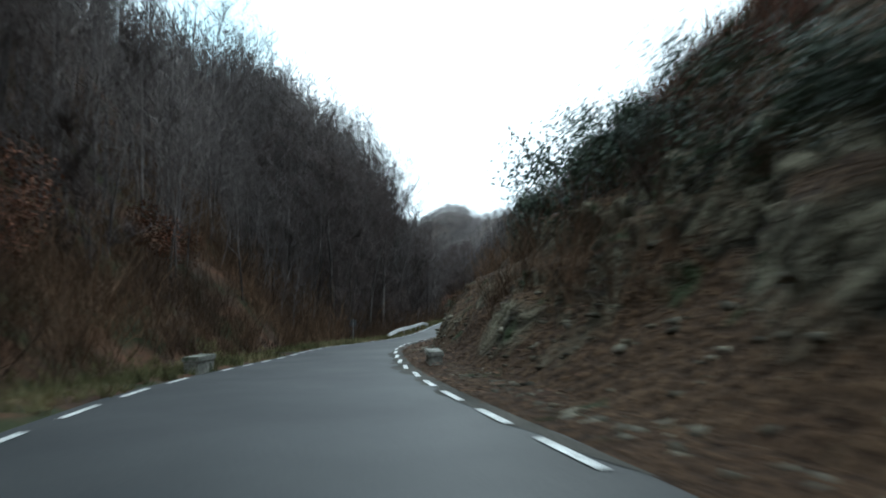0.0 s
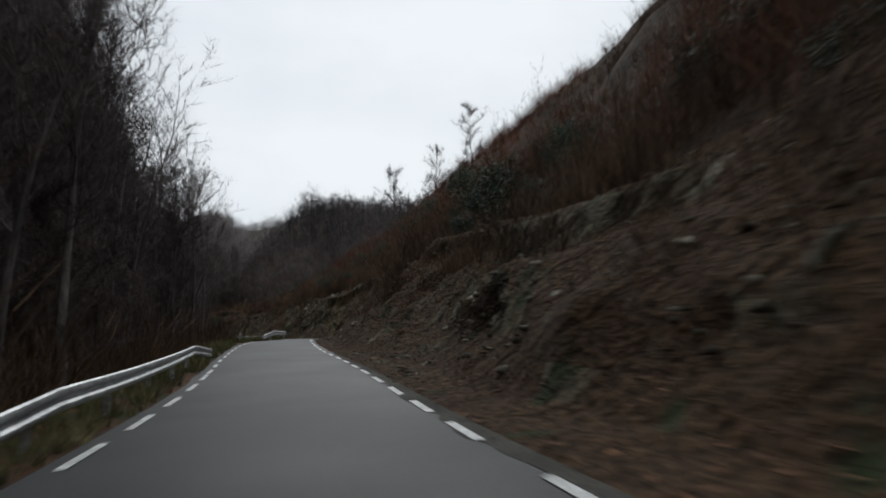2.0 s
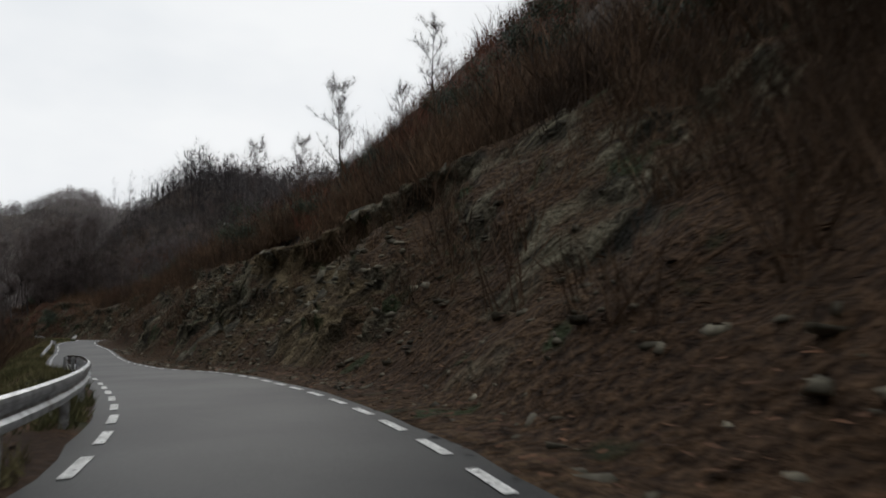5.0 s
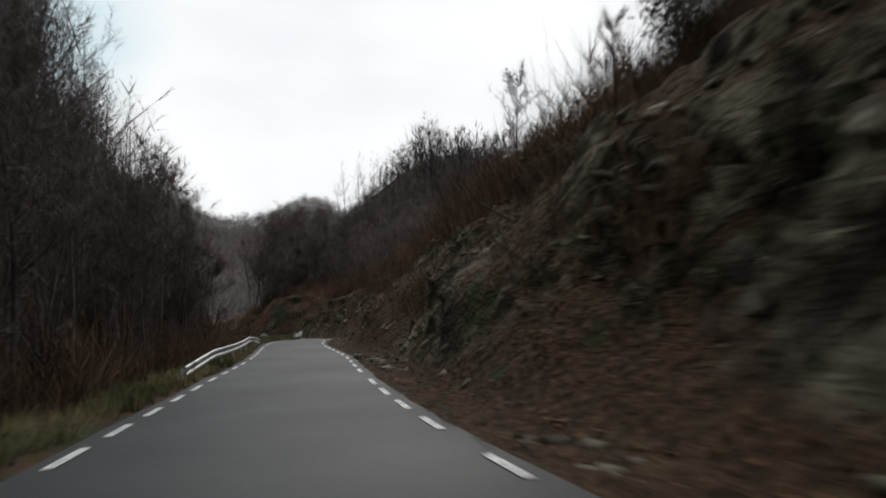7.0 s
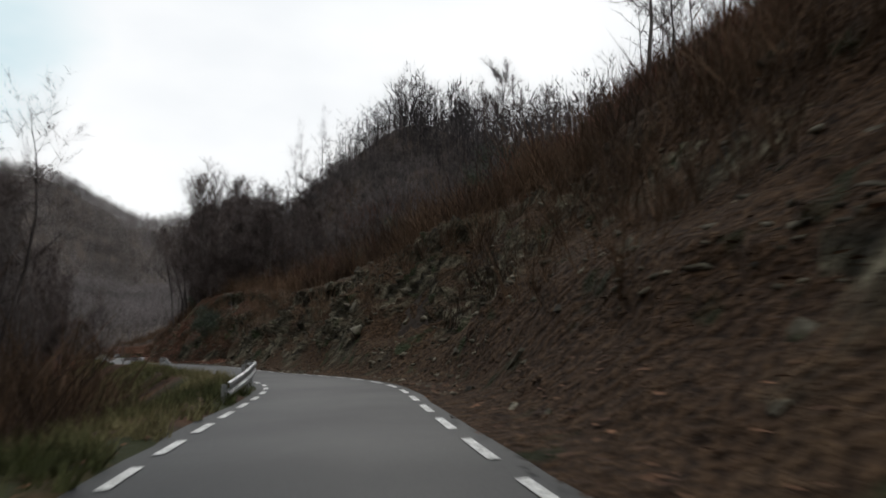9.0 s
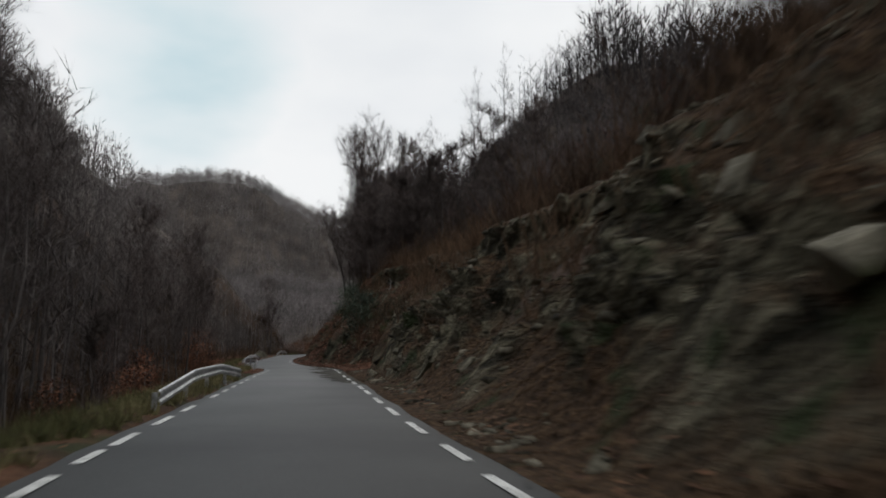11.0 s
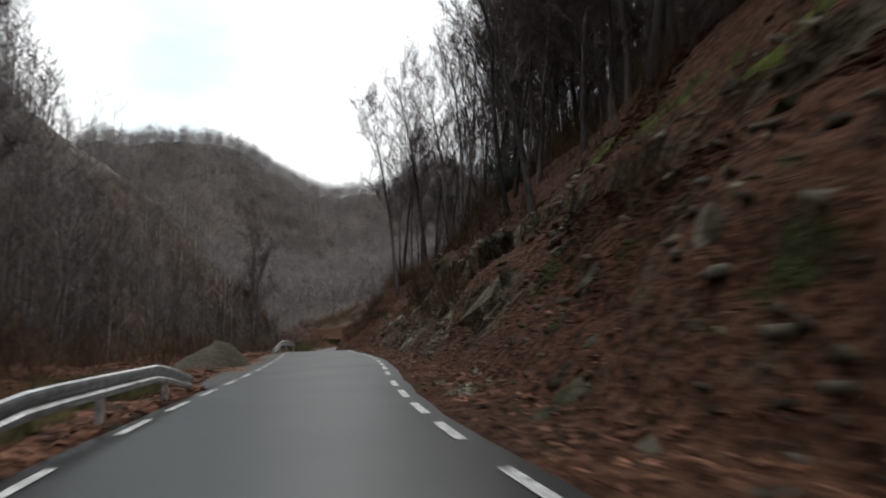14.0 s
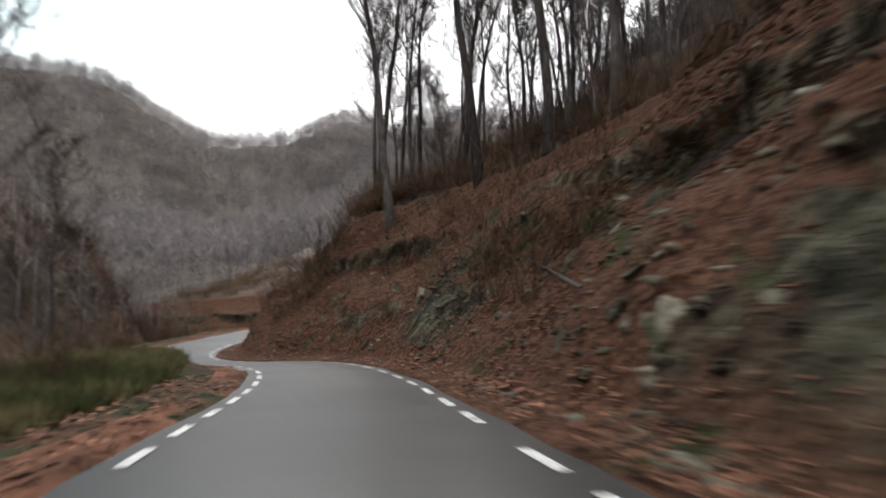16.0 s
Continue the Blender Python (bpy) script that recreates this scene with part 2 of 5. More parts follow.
blue.inputs["B"].default_value = (0.66, 0.84, 0.90, 1)
wl.new(gr.outputs[0], blue.inputs["Factor"]), wl.new(mx.outputs["Result"], blue.inputs["A"]), wl.new(blue.outputs["Result"], bg.inputs[0])
wl.new(bg.outputs[0], wo.inputs[0])
bg.inputs[1].default_value = SKY_STRENGTH

sun = new("sun", bpy.data.lights.new("sun", 'SUN'))
sun.data.energy, sun.data.angle, sun.data.color = 0.5, radians(25), (1.0, 0.95, 0.88)
sun.matrix_world = look((0, 0, 60), (-0.4, -0.85, 59.4))


# ---- materials ----
def mat(name, c1, c2, scale=4.0, rough=0.9, bump=0.3, fine=40.0, c3=None, per_object=0.0, island=0.0, stretch=(1, 1, 1), spots=None, bump_dist=0.05):
    m = bpy.data.materials.new(name)
    m.use_nodes = True
    n, l = m.node_tree.nodes, m.node_tree.links
    b = n["Principled BSDF"]
    b.inputs["Roughness"].default_value = rough
    b.inputs["Specular IOR Level"].default_value = 0.12 if rough > 0.75 else 0.5
    g = n.new("ShaderNodeNewGeometry")
    mpn = n.new("ShaderNodeMapping")
    mpn.inputs["Scale"].default_value = stretch
    l.new(g.outputs["Position"], mpn.inputs[0])
    big, small = n.new("ShaderNodeTexNoise"), n.new("ShaderNodeTexNoise")
    big.inputs["Scale"].default_value, big.inputs["Detail"].default_value = scale * 0.25, 6.0
    small.inputs["Scale"].default_value, small.inputs["Detail"].default_value = fine * 0.25, 4.0
    l.new(mpn.outputs[0], big.inputs["Vector"]), l.new(mpn.outputs[0], small.inputs["Vector"])
    ramp = n.new("ShaderNodeValToRGB")
    e = ramp.color_ramp.elements
    e[0].position, e[0].color = 0.36, (*c1, 1)
    e[1].position, e[1].color = 0.64, (*c2, 1)
    if c3:
        x = e.new(0.5)
        x.color = (*c3, 1)
    l.new(big.outputs[0], ramp.inputs[0])
    var = n.new("ShaderNodeHueSaturation")
    l.new(ramp.outputs[0], var.inputs["Color"])
    mr = n.new("ShaderNodeMapRange")
    mr.inputs["To Min"].default_value, mr.inputs["To Max"].default_value = 0.45, 1.6
    mr.inputs["From Min"].default_value, mr.inputs["From Max"].default_value = 0.25, 0.75
    l.new(small.outputs[0], mr.inputs["Value"])
    last = mr.outputs[0]
    if per_object or island:
        o = n.new("ShaderNodeObjectInfo")
        a = n.new("ShaderNodeMapRange")
        k = per_object or island
        a.inputs["To Min"].default_value, a.inputs["To Max"].default_value = 1 - k, 1 + k
        l.new(g.outputs["Random Per Island"] if island else o.outputs["Random"], a.inputs["Value"])
        mul = n.new("ShaderNodeMath")
        mul.operation = 'MULTIPLY'
        l.new(last, mul.inputs[0]), l.new(a.outputs[0], mul.inputs[1])
        last = mul.outputs[0]
    l.new(last, var.inputs["Value"])
    out = var.outputs[0]
    if spots:
        col, thr, sc = spots
        sp = n.new("ShaderNodeTexNoise")
        sp.inputs["Scale"].default_value, sp.inputs["Detail"].default_value = sc, 8.0
        l.new(mpn.outputs[0], sp.inputs["Vector"])
        rr = n.new("ShaderNodeValToRGB")
        rr.color_ramp.elements[0].position, rr.color_ramp.elements[1].position = thr, thr + 0.08
        l.new(sp.outputs[0], rr.inputs[0])
        mm = n.new("ShaderNodeMix")
        mm.data_type = 'RGBA'
        mm.inputs["B"].default_value = (*col, 1)
        l.new(rr.outputs[0], mm.inputs["Factor"]), l.new(out, mm.inputs["A"])
        out = mm.outputs["Result"]
    l.new(out, b.inputs["Base Color"])
    if bump:
        bp = n.new("ShaderNodeBump")
        bp.inputs["Strength"].default_value, bp.inputs["Distance"].default_value = bump, bump_dist
        l.new(small.outputs[0], bp.inputs["Height"]), l.new(bp.outputs[0], b.inputs["Normal"])
    return m


M_ASPHALT = mat("asphalt", (0.020, 0.021, 0.023), (0.036, 0.037, 0.038), 1.2, 0.47, 0.25, 160, spots=((0.03, 0.03, 0.032), 0.62, 0.5), bump_dist=0.01)
M_ASPHALT.node_tree.nodes["Principled BSDF"].inputs["Specular IOR Level"].default_value = 0.28
M_OLD_ASPHALT = mat("dirty_old_asphalt", (0.030, 0.029, 0.026), (0.062, 0.058, 0.050), 1.5, 0.7, 0.4, 120, spots=((0.07, 0.05, 0.032), 0.60, 0.9), bump_dist=0.012)
n, l = M_ASPHALT.node_tree.nodes, M_ASPHALT.node_tree.links
geo, tex, sepy = n.new("ShaderNodeNewGeometry"), n.new("ShaderNodeTexNoise"), n.new("ShaderNodeSeparateXYZ")
dampness, patchy, rough_to, gloss_to = n.new("ShaderNodeMapRange"), n.new("ShaderNodeMath"), n.new("ShaderNodeMapRange"), n.new("ShaderNodeMapRange")
tex.inputs["Scale"].default_value, tex.inputs["Detail"].default_value = 0.3, 7.0
dampness.inputs["From Min"].default_value, dampness.inputs["From Max"].default_value = DAMP_FROM
patchy.operation = 'MULTIPLY_ADD'
patchy.inputs[1].default_value = 0.5
rough_to.inputs["From Min"].default_value, rough_to.inputs["From Max"].default_value = 0.15, 1.35
rough_to.inputs["To Min"].default_value, rough_to.inputs["To Max"].default_value = 0.60, 0.30
gloss_to.inputs["To Min"].default_value, gloss_to.inputs["To Max"].default_value = 0.28, 0.50
l.new(geo.outputs["Position"], tex.inputs["Vector"]), l.new(geo.outputs["Position"], sepy.inputs[0])
l.new(sepy.outputs[1], dampness.inputs["Value"])
l.new(tex.outputs[0], patchy.inputs[0]), l.new(dampness.outputs[0], patchy.inputs[2])
l.new(patchy.outputs[0], rough_to.inputs["Value"]), l.new(dampness.outputs[0], gloss_to.inputs["Value"])
l.new(rough_to.outputs[0], n["Principled BSDF"].inputs["Roughness"]), l.new(gloss_to.outputs[0], n["Principled BSDF"].inputs["Specular IOR Level"])
M_PAINT = mat("worn_white_paint", (0.5, 0.5, 0.48), (0.75, 0.75, 0.73), 9, 0.6, 0.1, 90, spots=((0.12, 0.12, 0.12), 0.60, 9.0), bump_dist=0.003)
M_LITTER = mat("leaf_litter", (0.034, 0.020, 0.012), (0.102, 0.048, 0.026), 1.6, 0.9, 0.6, 30, c3=(0.060, 0.034, 0.019), spots=((0.030, 0.034, 0.013), 0.50, 0.35))


def bank_mat(name, rock1, rock2, rock3, soil1, soil2, moss, lo, hi, moss_at=0.60):
    """Foliated rock, with soil and leaves lying where the slope is flatter, and patches of moss."""
    m = bpy.data.materials.new(name)
    m.use_nodes = True
    n, l = m.node_tree.nodes, m.node_tree.links
    b = n["Principled BSDF"]
    b.inputs["Roughness"].default_value = 0.9
    b.inputs["Specular IOR Level"].default_value = 0.1
    g = n.new("ShaderNodeNewGeometry")
    dip = n.new("ShaderNodeMapping")
    dip.vector_type = 'TEXTURE'
    dip.inputs["Rotation"].default_value = (radians(-38), 0, 0)
    dip.inputs["Scale"].default_value = (1.0, 2.6, 0.7)
    l.new(g.outputs["Position"], dip.inputs[0])

    def noise_tex(scale, detail, vector, dist=0.0):
        t = n.new("ShaderNodeTexNoise")
        t.inputs["Scale"].default_value, t.inputs["Detail"].default_value, t.inputs["Distortion"].default_value = scale, detail, dist
        l.new(vector, t.inputs["Vector"])
        return t.outputs[0]

    def ramp(fac, stops):
        r = n.new("ShaderNodeValToRGB")
        e = r.color_ramp.elements
        e[0].position, e[0].color = stops[0][0], (*stops[0][1], 1)
        e[1].position, e[1].color = stops[-1][0], (*stops[-1][1], 1)
        for q, c in stops[1:-1]:
            e.new(q).color = (*c, 1)
        l.new(fac, r.inputs[0])
        return r.outputs[0]

    def mix(f, a, c):
        x = n.new("ShaderNodeMix")
        x.data_type = 'RGBA'
        l.new(f, x.inputs["Factor"]), l.new(a, x.inputs["A"])
        if isinstance(c, tuple):
            x.inputs["B"].default_value = (*c, 1)
        else:
            l.new(c, x.inputs["B"])
        return x.outputs["Result"]

    pos = g.outputs["Position"]
    strata = noise_tex(1.5, 8.0, dip.outputs[0], 0.6)
    grain = noise_tex(7.0, 6.0, pos)
    rock = ramp(strata, ((0.33, rock1), (0.47, rock3), (0.66, rock2)))
    soil = ramp(grain, ((0.35, soil1), (0.65, soil2)))
    big = noise_tex(0.35, 5.0, pos)
    sep = n.new("ShaderNodeSeparateXYZ")
    l.new(g.outputs["Normal"], sep.inputs[0])
    add = n.new("ShaderNodeMath")
    add.operation = 'MULTIPLY_ADD'
    l.new(big, add.inputs[0])
    add.inputs[1].default_value = 1.5
    l.new(sep.outputs[2], add.inputs[2])
    mr = n.new("ShaderNodeMapRange")
    mr.inputs["From Min"].default_value, mr.inputs["From Max"].default_value = lo, hi
    l.new(add.outputs[0], mr.inputs["Value"])
    col = mix(mr.outputs[0], rock, soil)
    mf = ramp(noise_tex(0.8, 7.0, pos), ((moss_at, (0, 0, 0)), (moss_at + 0.07, (1, 1, 1))))
    col = mix(mf, col, moss)
    hs = n.new("ShaderNodeHueSaturation")
    vr = n.new("ShaderNodeMapRange")
    vr.inputs["From Min"].default_value, vr.inputs["From Max"].default_value = 0.3, 0.7
    vr.inputs["To Min"].default_value, vr.inputs["To Max"].default_value = 0.55, 1.5
    l.new(noise_tex(22.0, 5.0, pos), vr.inputs["Value"]), l.new(vr.outputs[0], hs.inputs["Value"]), l.new(col, hs.inputs["Color"])
    l.new(hs.outputs[0], b.inputs["Base Color"])
    hsum = n.new("ShaderNodeMath")
    hsum.operation = 'MULTIPLY_ADD'
    l.new(strata, hsum.inputs[0])
    hsum.inputs[1].default_value = 2.0
    l.new(grain, hsum.inputs[2])
    bp = n.new("ShaderNodeBump")
    bp.inputs["Strength"].default_value, bp.inputs["Distance"].default_value = 1.0, 0.16
    l.new(hsum.outputs[0], bp.inputs["Height"]), l.new(bp.outputs[0], b.inputs["Normal"])
    return m


M_BANK = bank_mat("earthy_rock_bank", (0.016, 0.015, 0.011), (0.235, 0.212, 0.150), (0.058, 0.051, 0.035), (0.026, 0.016, 0.010), (0.104, 0.065, 0.037), (0.038, 0.048, 0.023), 1.12, 1.45, 0.60)
M_BANK_RED = bank_mat("leaf_covered_bank", (0.014, 0.014, 0.010), (0.145, 0.138, 0.098), (0.044, 0.042, 0.028), (0.034, 0.020, 0.013), (0.115, 0.060, 0.037), (0.034, 0.043, 0.015), 1.15, 1.48, 0.60)
M_EARTH = bank_mat("bare_earth_bank", (0.017, 0.012, 0.008), (0.106, 0.082, 0.055), (0.036, 0.026, 0.017), (0.023, 0.014, 0.009), (0.088, 0.053, 0.030), (0.024, 0.026, 0.012), 0.75, 1.15, 0.62)
M_LEAF_SLOPE = bank_mat("leaf_strewn_slope", (0.020, 0.016, 0.011), (0.190, 0.170, 0.120), (0.058, 0.046, 0.030), (0.040, 0.020, 0.012), (0.145, 0.070, 0.043), (0.040, 0.046, 0.016), 0.88, 1.24, 0.61)
M_OCHRE = bank_mat("yellowish_rock_face", (0.026, 0.020, 0.012), (0.230, 0.180, 0.108), (0.085, 0.064, 0.037), (0.030, 0.019, 0.010), (0.085, 0.054, 0.030), (0.030, 0.036, 0.015), 1.30, 1.60, 0.62)
M_MOSS = mat("yellow_green_moss", (0.030, 0.034, 0.010), (0.110, 0.125, 0.022), 5, 0.95, 0.8, 60, c3=(0.062, 0.072, 0.016), spots=((0.075, 0.040, 0.024), 0.56, 2.0))
M_PALE_ROCK = bank_mat("pale_grey_rock_face", (0.036, 0.034, 0.024), (0.340, 0.318, 0.225), (0.132, 0.123, 0.084), (0.030, 0.018, 0.011), (0.100, 0.054, 0.033), (0.036, 0.046, 0.016), 1.30, 1.60, 0.60)
M_HILL = mat("wooded_hillside_floor", (0.033, 0.026, 0.021), (0.090, 0.060, 0.045), 0.5, 0.95, 0.8, 6, c3=(0.057, 0.044, 0.035), bump_dist=0.3)
# leaf-covered floor of the far hills, lightened in colour to stand for haze
M_HAZY_FLOOR = mat("haze_paled_leafy_forest_floor", (0.075, 0.063, 0.057), (0.150, 0.122, 0.104), 0.4, 0.95, 0.5, 5, c3=(0.110, 0.093, 0.081), bump_dist=0.3)
M_LEAF_BED = mat("bed_of_fallen_leaves", (0.085, 0.038, 0.022), (0.250, 0.115, 0.068), 2.2, 0.9, 0.7, 45, c3=(0.15, 0.066, 0.038), spots=((0.05, 0.038, 0.022), 0.62, 0.5))
M_ROCK = mat("weathered_schist", (0.034, 0.031, 0.024), (0.190, 0.174, 0.132), 5, 0.85, 0.8, 30, c3=(0.088, 0.079, 0.057), per_object=0.3, spots=((0.05, 0.055, 0.025), 0.57, 1.4), bump_dist=0.06)
M_BARK = mat("grey_bark", (0.043, 0.037, 0.036), (0.120, 0.108, 0.100), 3, 0.9, 0.7, 30, per_object=0.4, stretch=(1, 1, 0.3), bump_dist=0.04)
M_TWIG = mat("bare_twigs", (0.068, 0.055, 0.051), (0.148, 0.121, 0.113), 1.5, 0.9, 0, 10, per_object=0.25)
M_WOODS = mat("bare_woodland", (0.078, 0.068, 0.065), (0.170, 0.148, 0.140), 0.15, 0.9, 0, 3, island=0.35)
M_DARK_WOODS = mat("far_bare_woodland", (0.045, 0.040, 0.040), (0.118, 0.105, 0.103), 0.08, 0.9, 0, 3, island=0.35)
# bare woods with the valley's haze put into the base colour as paleness
M_HAZY_WOODS = mat("haze_paled_woodland", (0.150, 0.134, 0.130), (0.270, 0.243, 0.235), 0.12, 0.9, 0, 3, island=0.2)
M_SCRUB = mat("dry_brushwood", (0.050, 0.034, 0.024), (0.152, 0.097, 0.060), 0.7, 0.9, 0, 8, island=0.4)
M_BRACKEN = mat("russet_bracken_and_birch_scrub", (0.061, 0.030, 0.020), (0.193, 0.081, 0.053), 0.5, 0.9, 0, 8, island=0.4)
M_DUST = mat("dusty_worn_asphalt", (0.050, 0.048, 0.042), (0.090, 0.084, 0.072), 2.0, 0.9, 0.3, 90, bump_dist=0.01)
M_SIGN = mat("grey_sign_back", (0.05, 0.055, 0.06), (0.09, 0.095, 0.10), 5, 0.6, 0.1, 40, bump_dist=0.002)
M_IVY = mat("dark_evergreen_leaves", (0.018, 0.032, 0.018), (0.045, 0.065, 0.032), 2, 0.6, 0, 12, island=0.4)
M_GRASS = mat("tired_winter_grass", (0.070, 0.078, 0.032), (0.230, 0.200, 0.105), 0.9, 0.9, 0, 10, island=0.4)
M_LEAF = mat("fallen_beech_leaves", (0.075, 0.033, 0.020), (0.22, 0.104, 0.064), 2.5, 0.8, 0, 12, island=0.5)
M_OLD_LEAF = mat("brown_rotting_leaves", (0.039, 0.021, 0.012), (0.130, 0.065, 0.036), 2.5, 0.8, 0, 12, island=0.5)
M_CHIP = mat("broken_schist", (0.050, 0.045, 0.034), (0.190, 0.172, 0.130), 3.0, 0.85, 0.3, 30, island=0.55, bump_dist=0.02)
M_CONC = mat("mossy_concrete", (0.16, 0.16, 0.14), (0.30, 0.29, 0.26), 4, 0.9, 0.5, 40, spots=((0.06, 0.07, 0.04), 0.55, 2.0), bump_dist=0.02)
M_GRAVEL = mat("pale_grit", (0.085, 0.077, 0.058), (0.15, 0.135, 0.10), 3, 0.95, 0.8, 60, bump_dist=0.03)
M_STEEL = mat("galvanised_steel", (0.34, 0.35, 0.36), (0.50, 0.51, 0.52), 2.5, 0.42, 0.1, 40, spots=((0.16, 0.15, 0.14), 0.62, 1.2), bump_dist=0.005)
M_STEEL.node_tree.nodes["Principled BSDF"].inputs["Metallic"].default_value = 0.8


# ---- helpers of this scene ----
def mesh_from(name, verts, faces, material, smooth=False):
    me = bpy.data.meshes.new(name)
    me.from_pydata(verts if isinstance(verts, list) else np.asarray(verts).tolist(), [], faces if isinstance(faces, list) else np.asarray(faces).tolist())
    me.materials.append(material)
    if smooth:
        me.polygons.foreach_set("use_smooth", [True] * len(me.polygons))
    me.update()
    return me


def part(name, me, parent, label=""):
    ob = new(name, me)
    ob.parent = parent
    return tagged(ob, label) if label else ob


def tri_mesh(name, verts, tris, material):
    """A large triangle mesh from arrays."""
    verts, tris = np.asarray(verts, np.float32), np.asarray(tris, np.int32)
    me = bpy.data.meshes.new(name)
    me.vertices.add(len(verts)), me.vertices.foreach_set("co", verts.ravel())
    me.loops.add(tris.size), me.loops.foreach_set("vertex_index", tris.ravel())
    me.polygons.add(len(tris))
    me.polygons.foreach_set("loop_start", np.arange(0, tris.size, 3, dtype=np.int32))
    me.polygons.foreach_set("loop_total", np.full(len(tris), 3, np.int32))
    me.materials.append(material)
    me.update(calc_edges=True), me.validate()
    return me


# value noise on arrays, for relief
_tab = np.random.RandomState(7).rand(256, 256)


def vnoise(x, y):
    x, y = np.asarray(x, float), np.asarray(y, float)
    xi, yi = np.floor(x).astype(int), np.floor(y).astype(int)
    fx, fy = x - xi, y - yi
    fx, fy = fx * fx * (3 - 2 * fx), fy * fy * (3 - 2 * fy)
    g = lambda a, b: _tab[a & 255, b & 255]
    return (g(xi, yi) * (1 - fx) + g(xi + 1, yi) * fx) * (1 - fy) + (g(xi, yi + 1) * (1 - fx) + g(xi + 1, yi + 1) * fx) * fy - 0.5


def fbm(x, y, octaves=4):
    t, a = 0.0, 1.0
    for k in range(octaves):
        t = t + a * vnoise(x * 2 ** k + 17.3 * k, y * 2 ** k + 5.1 * k)
        a *= 0.5
    return t


# ---- the road's line ----
RUN_IN = 12.0
SG = np.arange(ROAD_START - RUN_IN, ROAD_END, 1.0)
_k = np.interp(SG, ROAD_START + KNOT * np.arange(len(CURVE)), CURVE) * 0.01
TH = np.cumsum(_k)
I0 = int(RUN_IN - ROAD_START)
TH = TH - TH[I0]
CX, CY = np.cumsum(-np.sin(TH)), np.cumsum(np.cos(TH))
CX, CY = CX - CX[I0], CY - CY[I0]
CZ = np.cumsum(np.interp(SG, ROAD_START + 12.0 * np.arange(len(GRADE)), GRADE) * 0.01)
CZ = CZ - CZ[I0]
XF = np.interp(SG, ROAD_START + 12.0 * np.arange(len(CROSSFALL)), CROSSFALL) * 0.01
HW = HALF_WIDTH + np.interp(SG, ROAD_START + 12.0 * np.arange(len(WIDEN)), WIDEN)


def at(s, lat):
    """World x, y of the point at s along the road and lat to its right; the road's height there; its heading."""
    h = np.interp(s, SG, TH)
    tip = np.interp(s, SG, XF) * np.clip(lat, -4.0, 4.0)
    return np.interp(s, SG, CX) + np.cos(h) * lat, np.interp(s, SG, CY) + np.sin(h) * lat, np.interp(s, SG, CZ) + tip, h


def half(s):
    return np.interp(s, SG, HW)


def sstep(a, b, x):
    t = np.clip((x - a) / (b - a), 0, 1)
    return t * t * (3 - 2 * t)


def key(s, rows):
    return np.interp(s, [r[0] for r in rows], [r[1] for r in rows])


def profile(s, lat):
    """Height over the road of the ground at s, lat: cut bank and hill to the right, verge, stream bed and wooded hill to the left."""
    w = half(s)
    e = lat - w - 0.45
    shoulder = key(s, SHOULDER)
    bank_h, bank_t, hill_t = key(s, BANK_HEIGHT), key(s, BANK_SLOPE), key(s, HILL_SLOPE)
    run = bank_h / bank_t
    b = np.clip(e - shoulder, 0, None)
    right = np.minimum(b, run) * bank_t + np.clip(b - run, 0, None) * hill_t
    right = right + 0.12 * np.clip(e, 0, shoulder)
    top = key(s, HILL_TOP)
    right = np.where(right > top, top + 12 * (1 - np.exp(-(right - top) / 18.0)), right)
    f = -lat - w - 0.3
    vg = key(s, VERGE)
    drop, bed = key(s, DROP), key(s, BED)
    d = np.clip(f - vg, 0, None)
    down = -np.minimum(d * 0.62, drop)
    up = np.clip(d - drop / 0.62 - bed, 0, None) * key(s, LEFT_SLOPE)
    ltop = key(s, LEFT_TOP)
    up = np.where(up > ltop, ltop + 12 * (1 - np.exp(-(up - ltop) / 18.0)), up)
    knoll = 0.42 * np.exp(-((s - 332) / 5.5) ** 2) * np.clip((f - 0.7) / 1.4, 0, 1) * np.clip((vg + 2 - f) / 2, 0, 1)
    left = down + up + knoll
    return np.where(lat > 0, np.where(e > 0, right, 0.0), np.where(f > 0, left, 0.0))


def nearest(px, py):
    """The s, lat of world points, by the nearest point of the road's line."""
    s, lat = np.empty(len(px)), np.empty(len(px))
    for i in range(0, len(px), 4000):
        x, y = px[i:i + 4000, None], py[i:i + 4000, None]
        d2 = (x - CX) ** 2 + (y - CY) ** 2
        j = d2.argmin(1)
        dx, dy = px[i:i + 4000] - CX[j], py[i:i + 4000] - CY[j]
        side = dx * np.cos(TH[j]) + dy * np.sin(TH[j])
        s[i:i + 4000] = SG[j] + np.clip(-dx * np.sin(TH[j]) + dy * np.cos(TH[j]), -1, 1)
        lat[i:i + 4000] = np.sign(side + 1e-9) * np.sqrt(d2[np.arange(len(j)), j])
    return s, lat


def relief(x, y, lat):
    far = np.clip((np.abs(lat) - 7) / 25, 0, 1)
    return far * (fbm(x / 28, y / 28, 4) * 9.0) + np.clip((np.abs(lat) - 4) / 6, 0, 1) * fbm(x / 4.5, y / 4.5, 3) * 1.3


def hills(x, y):
    z = np.zeros(len(x))
    for hx, hy, hh, ra, rb, turn in HILLS:
        c, sn = math.cos(radians(turn)), math.sin(radians(turn))
        u, v = (x - hx) * c + (y - hy) * sn, -(x - hx) * sn + (y - hy) * c
        z = z + hh * np.exp(-(u / ra) ** 2 - (v / rb) ** 2)
    return z


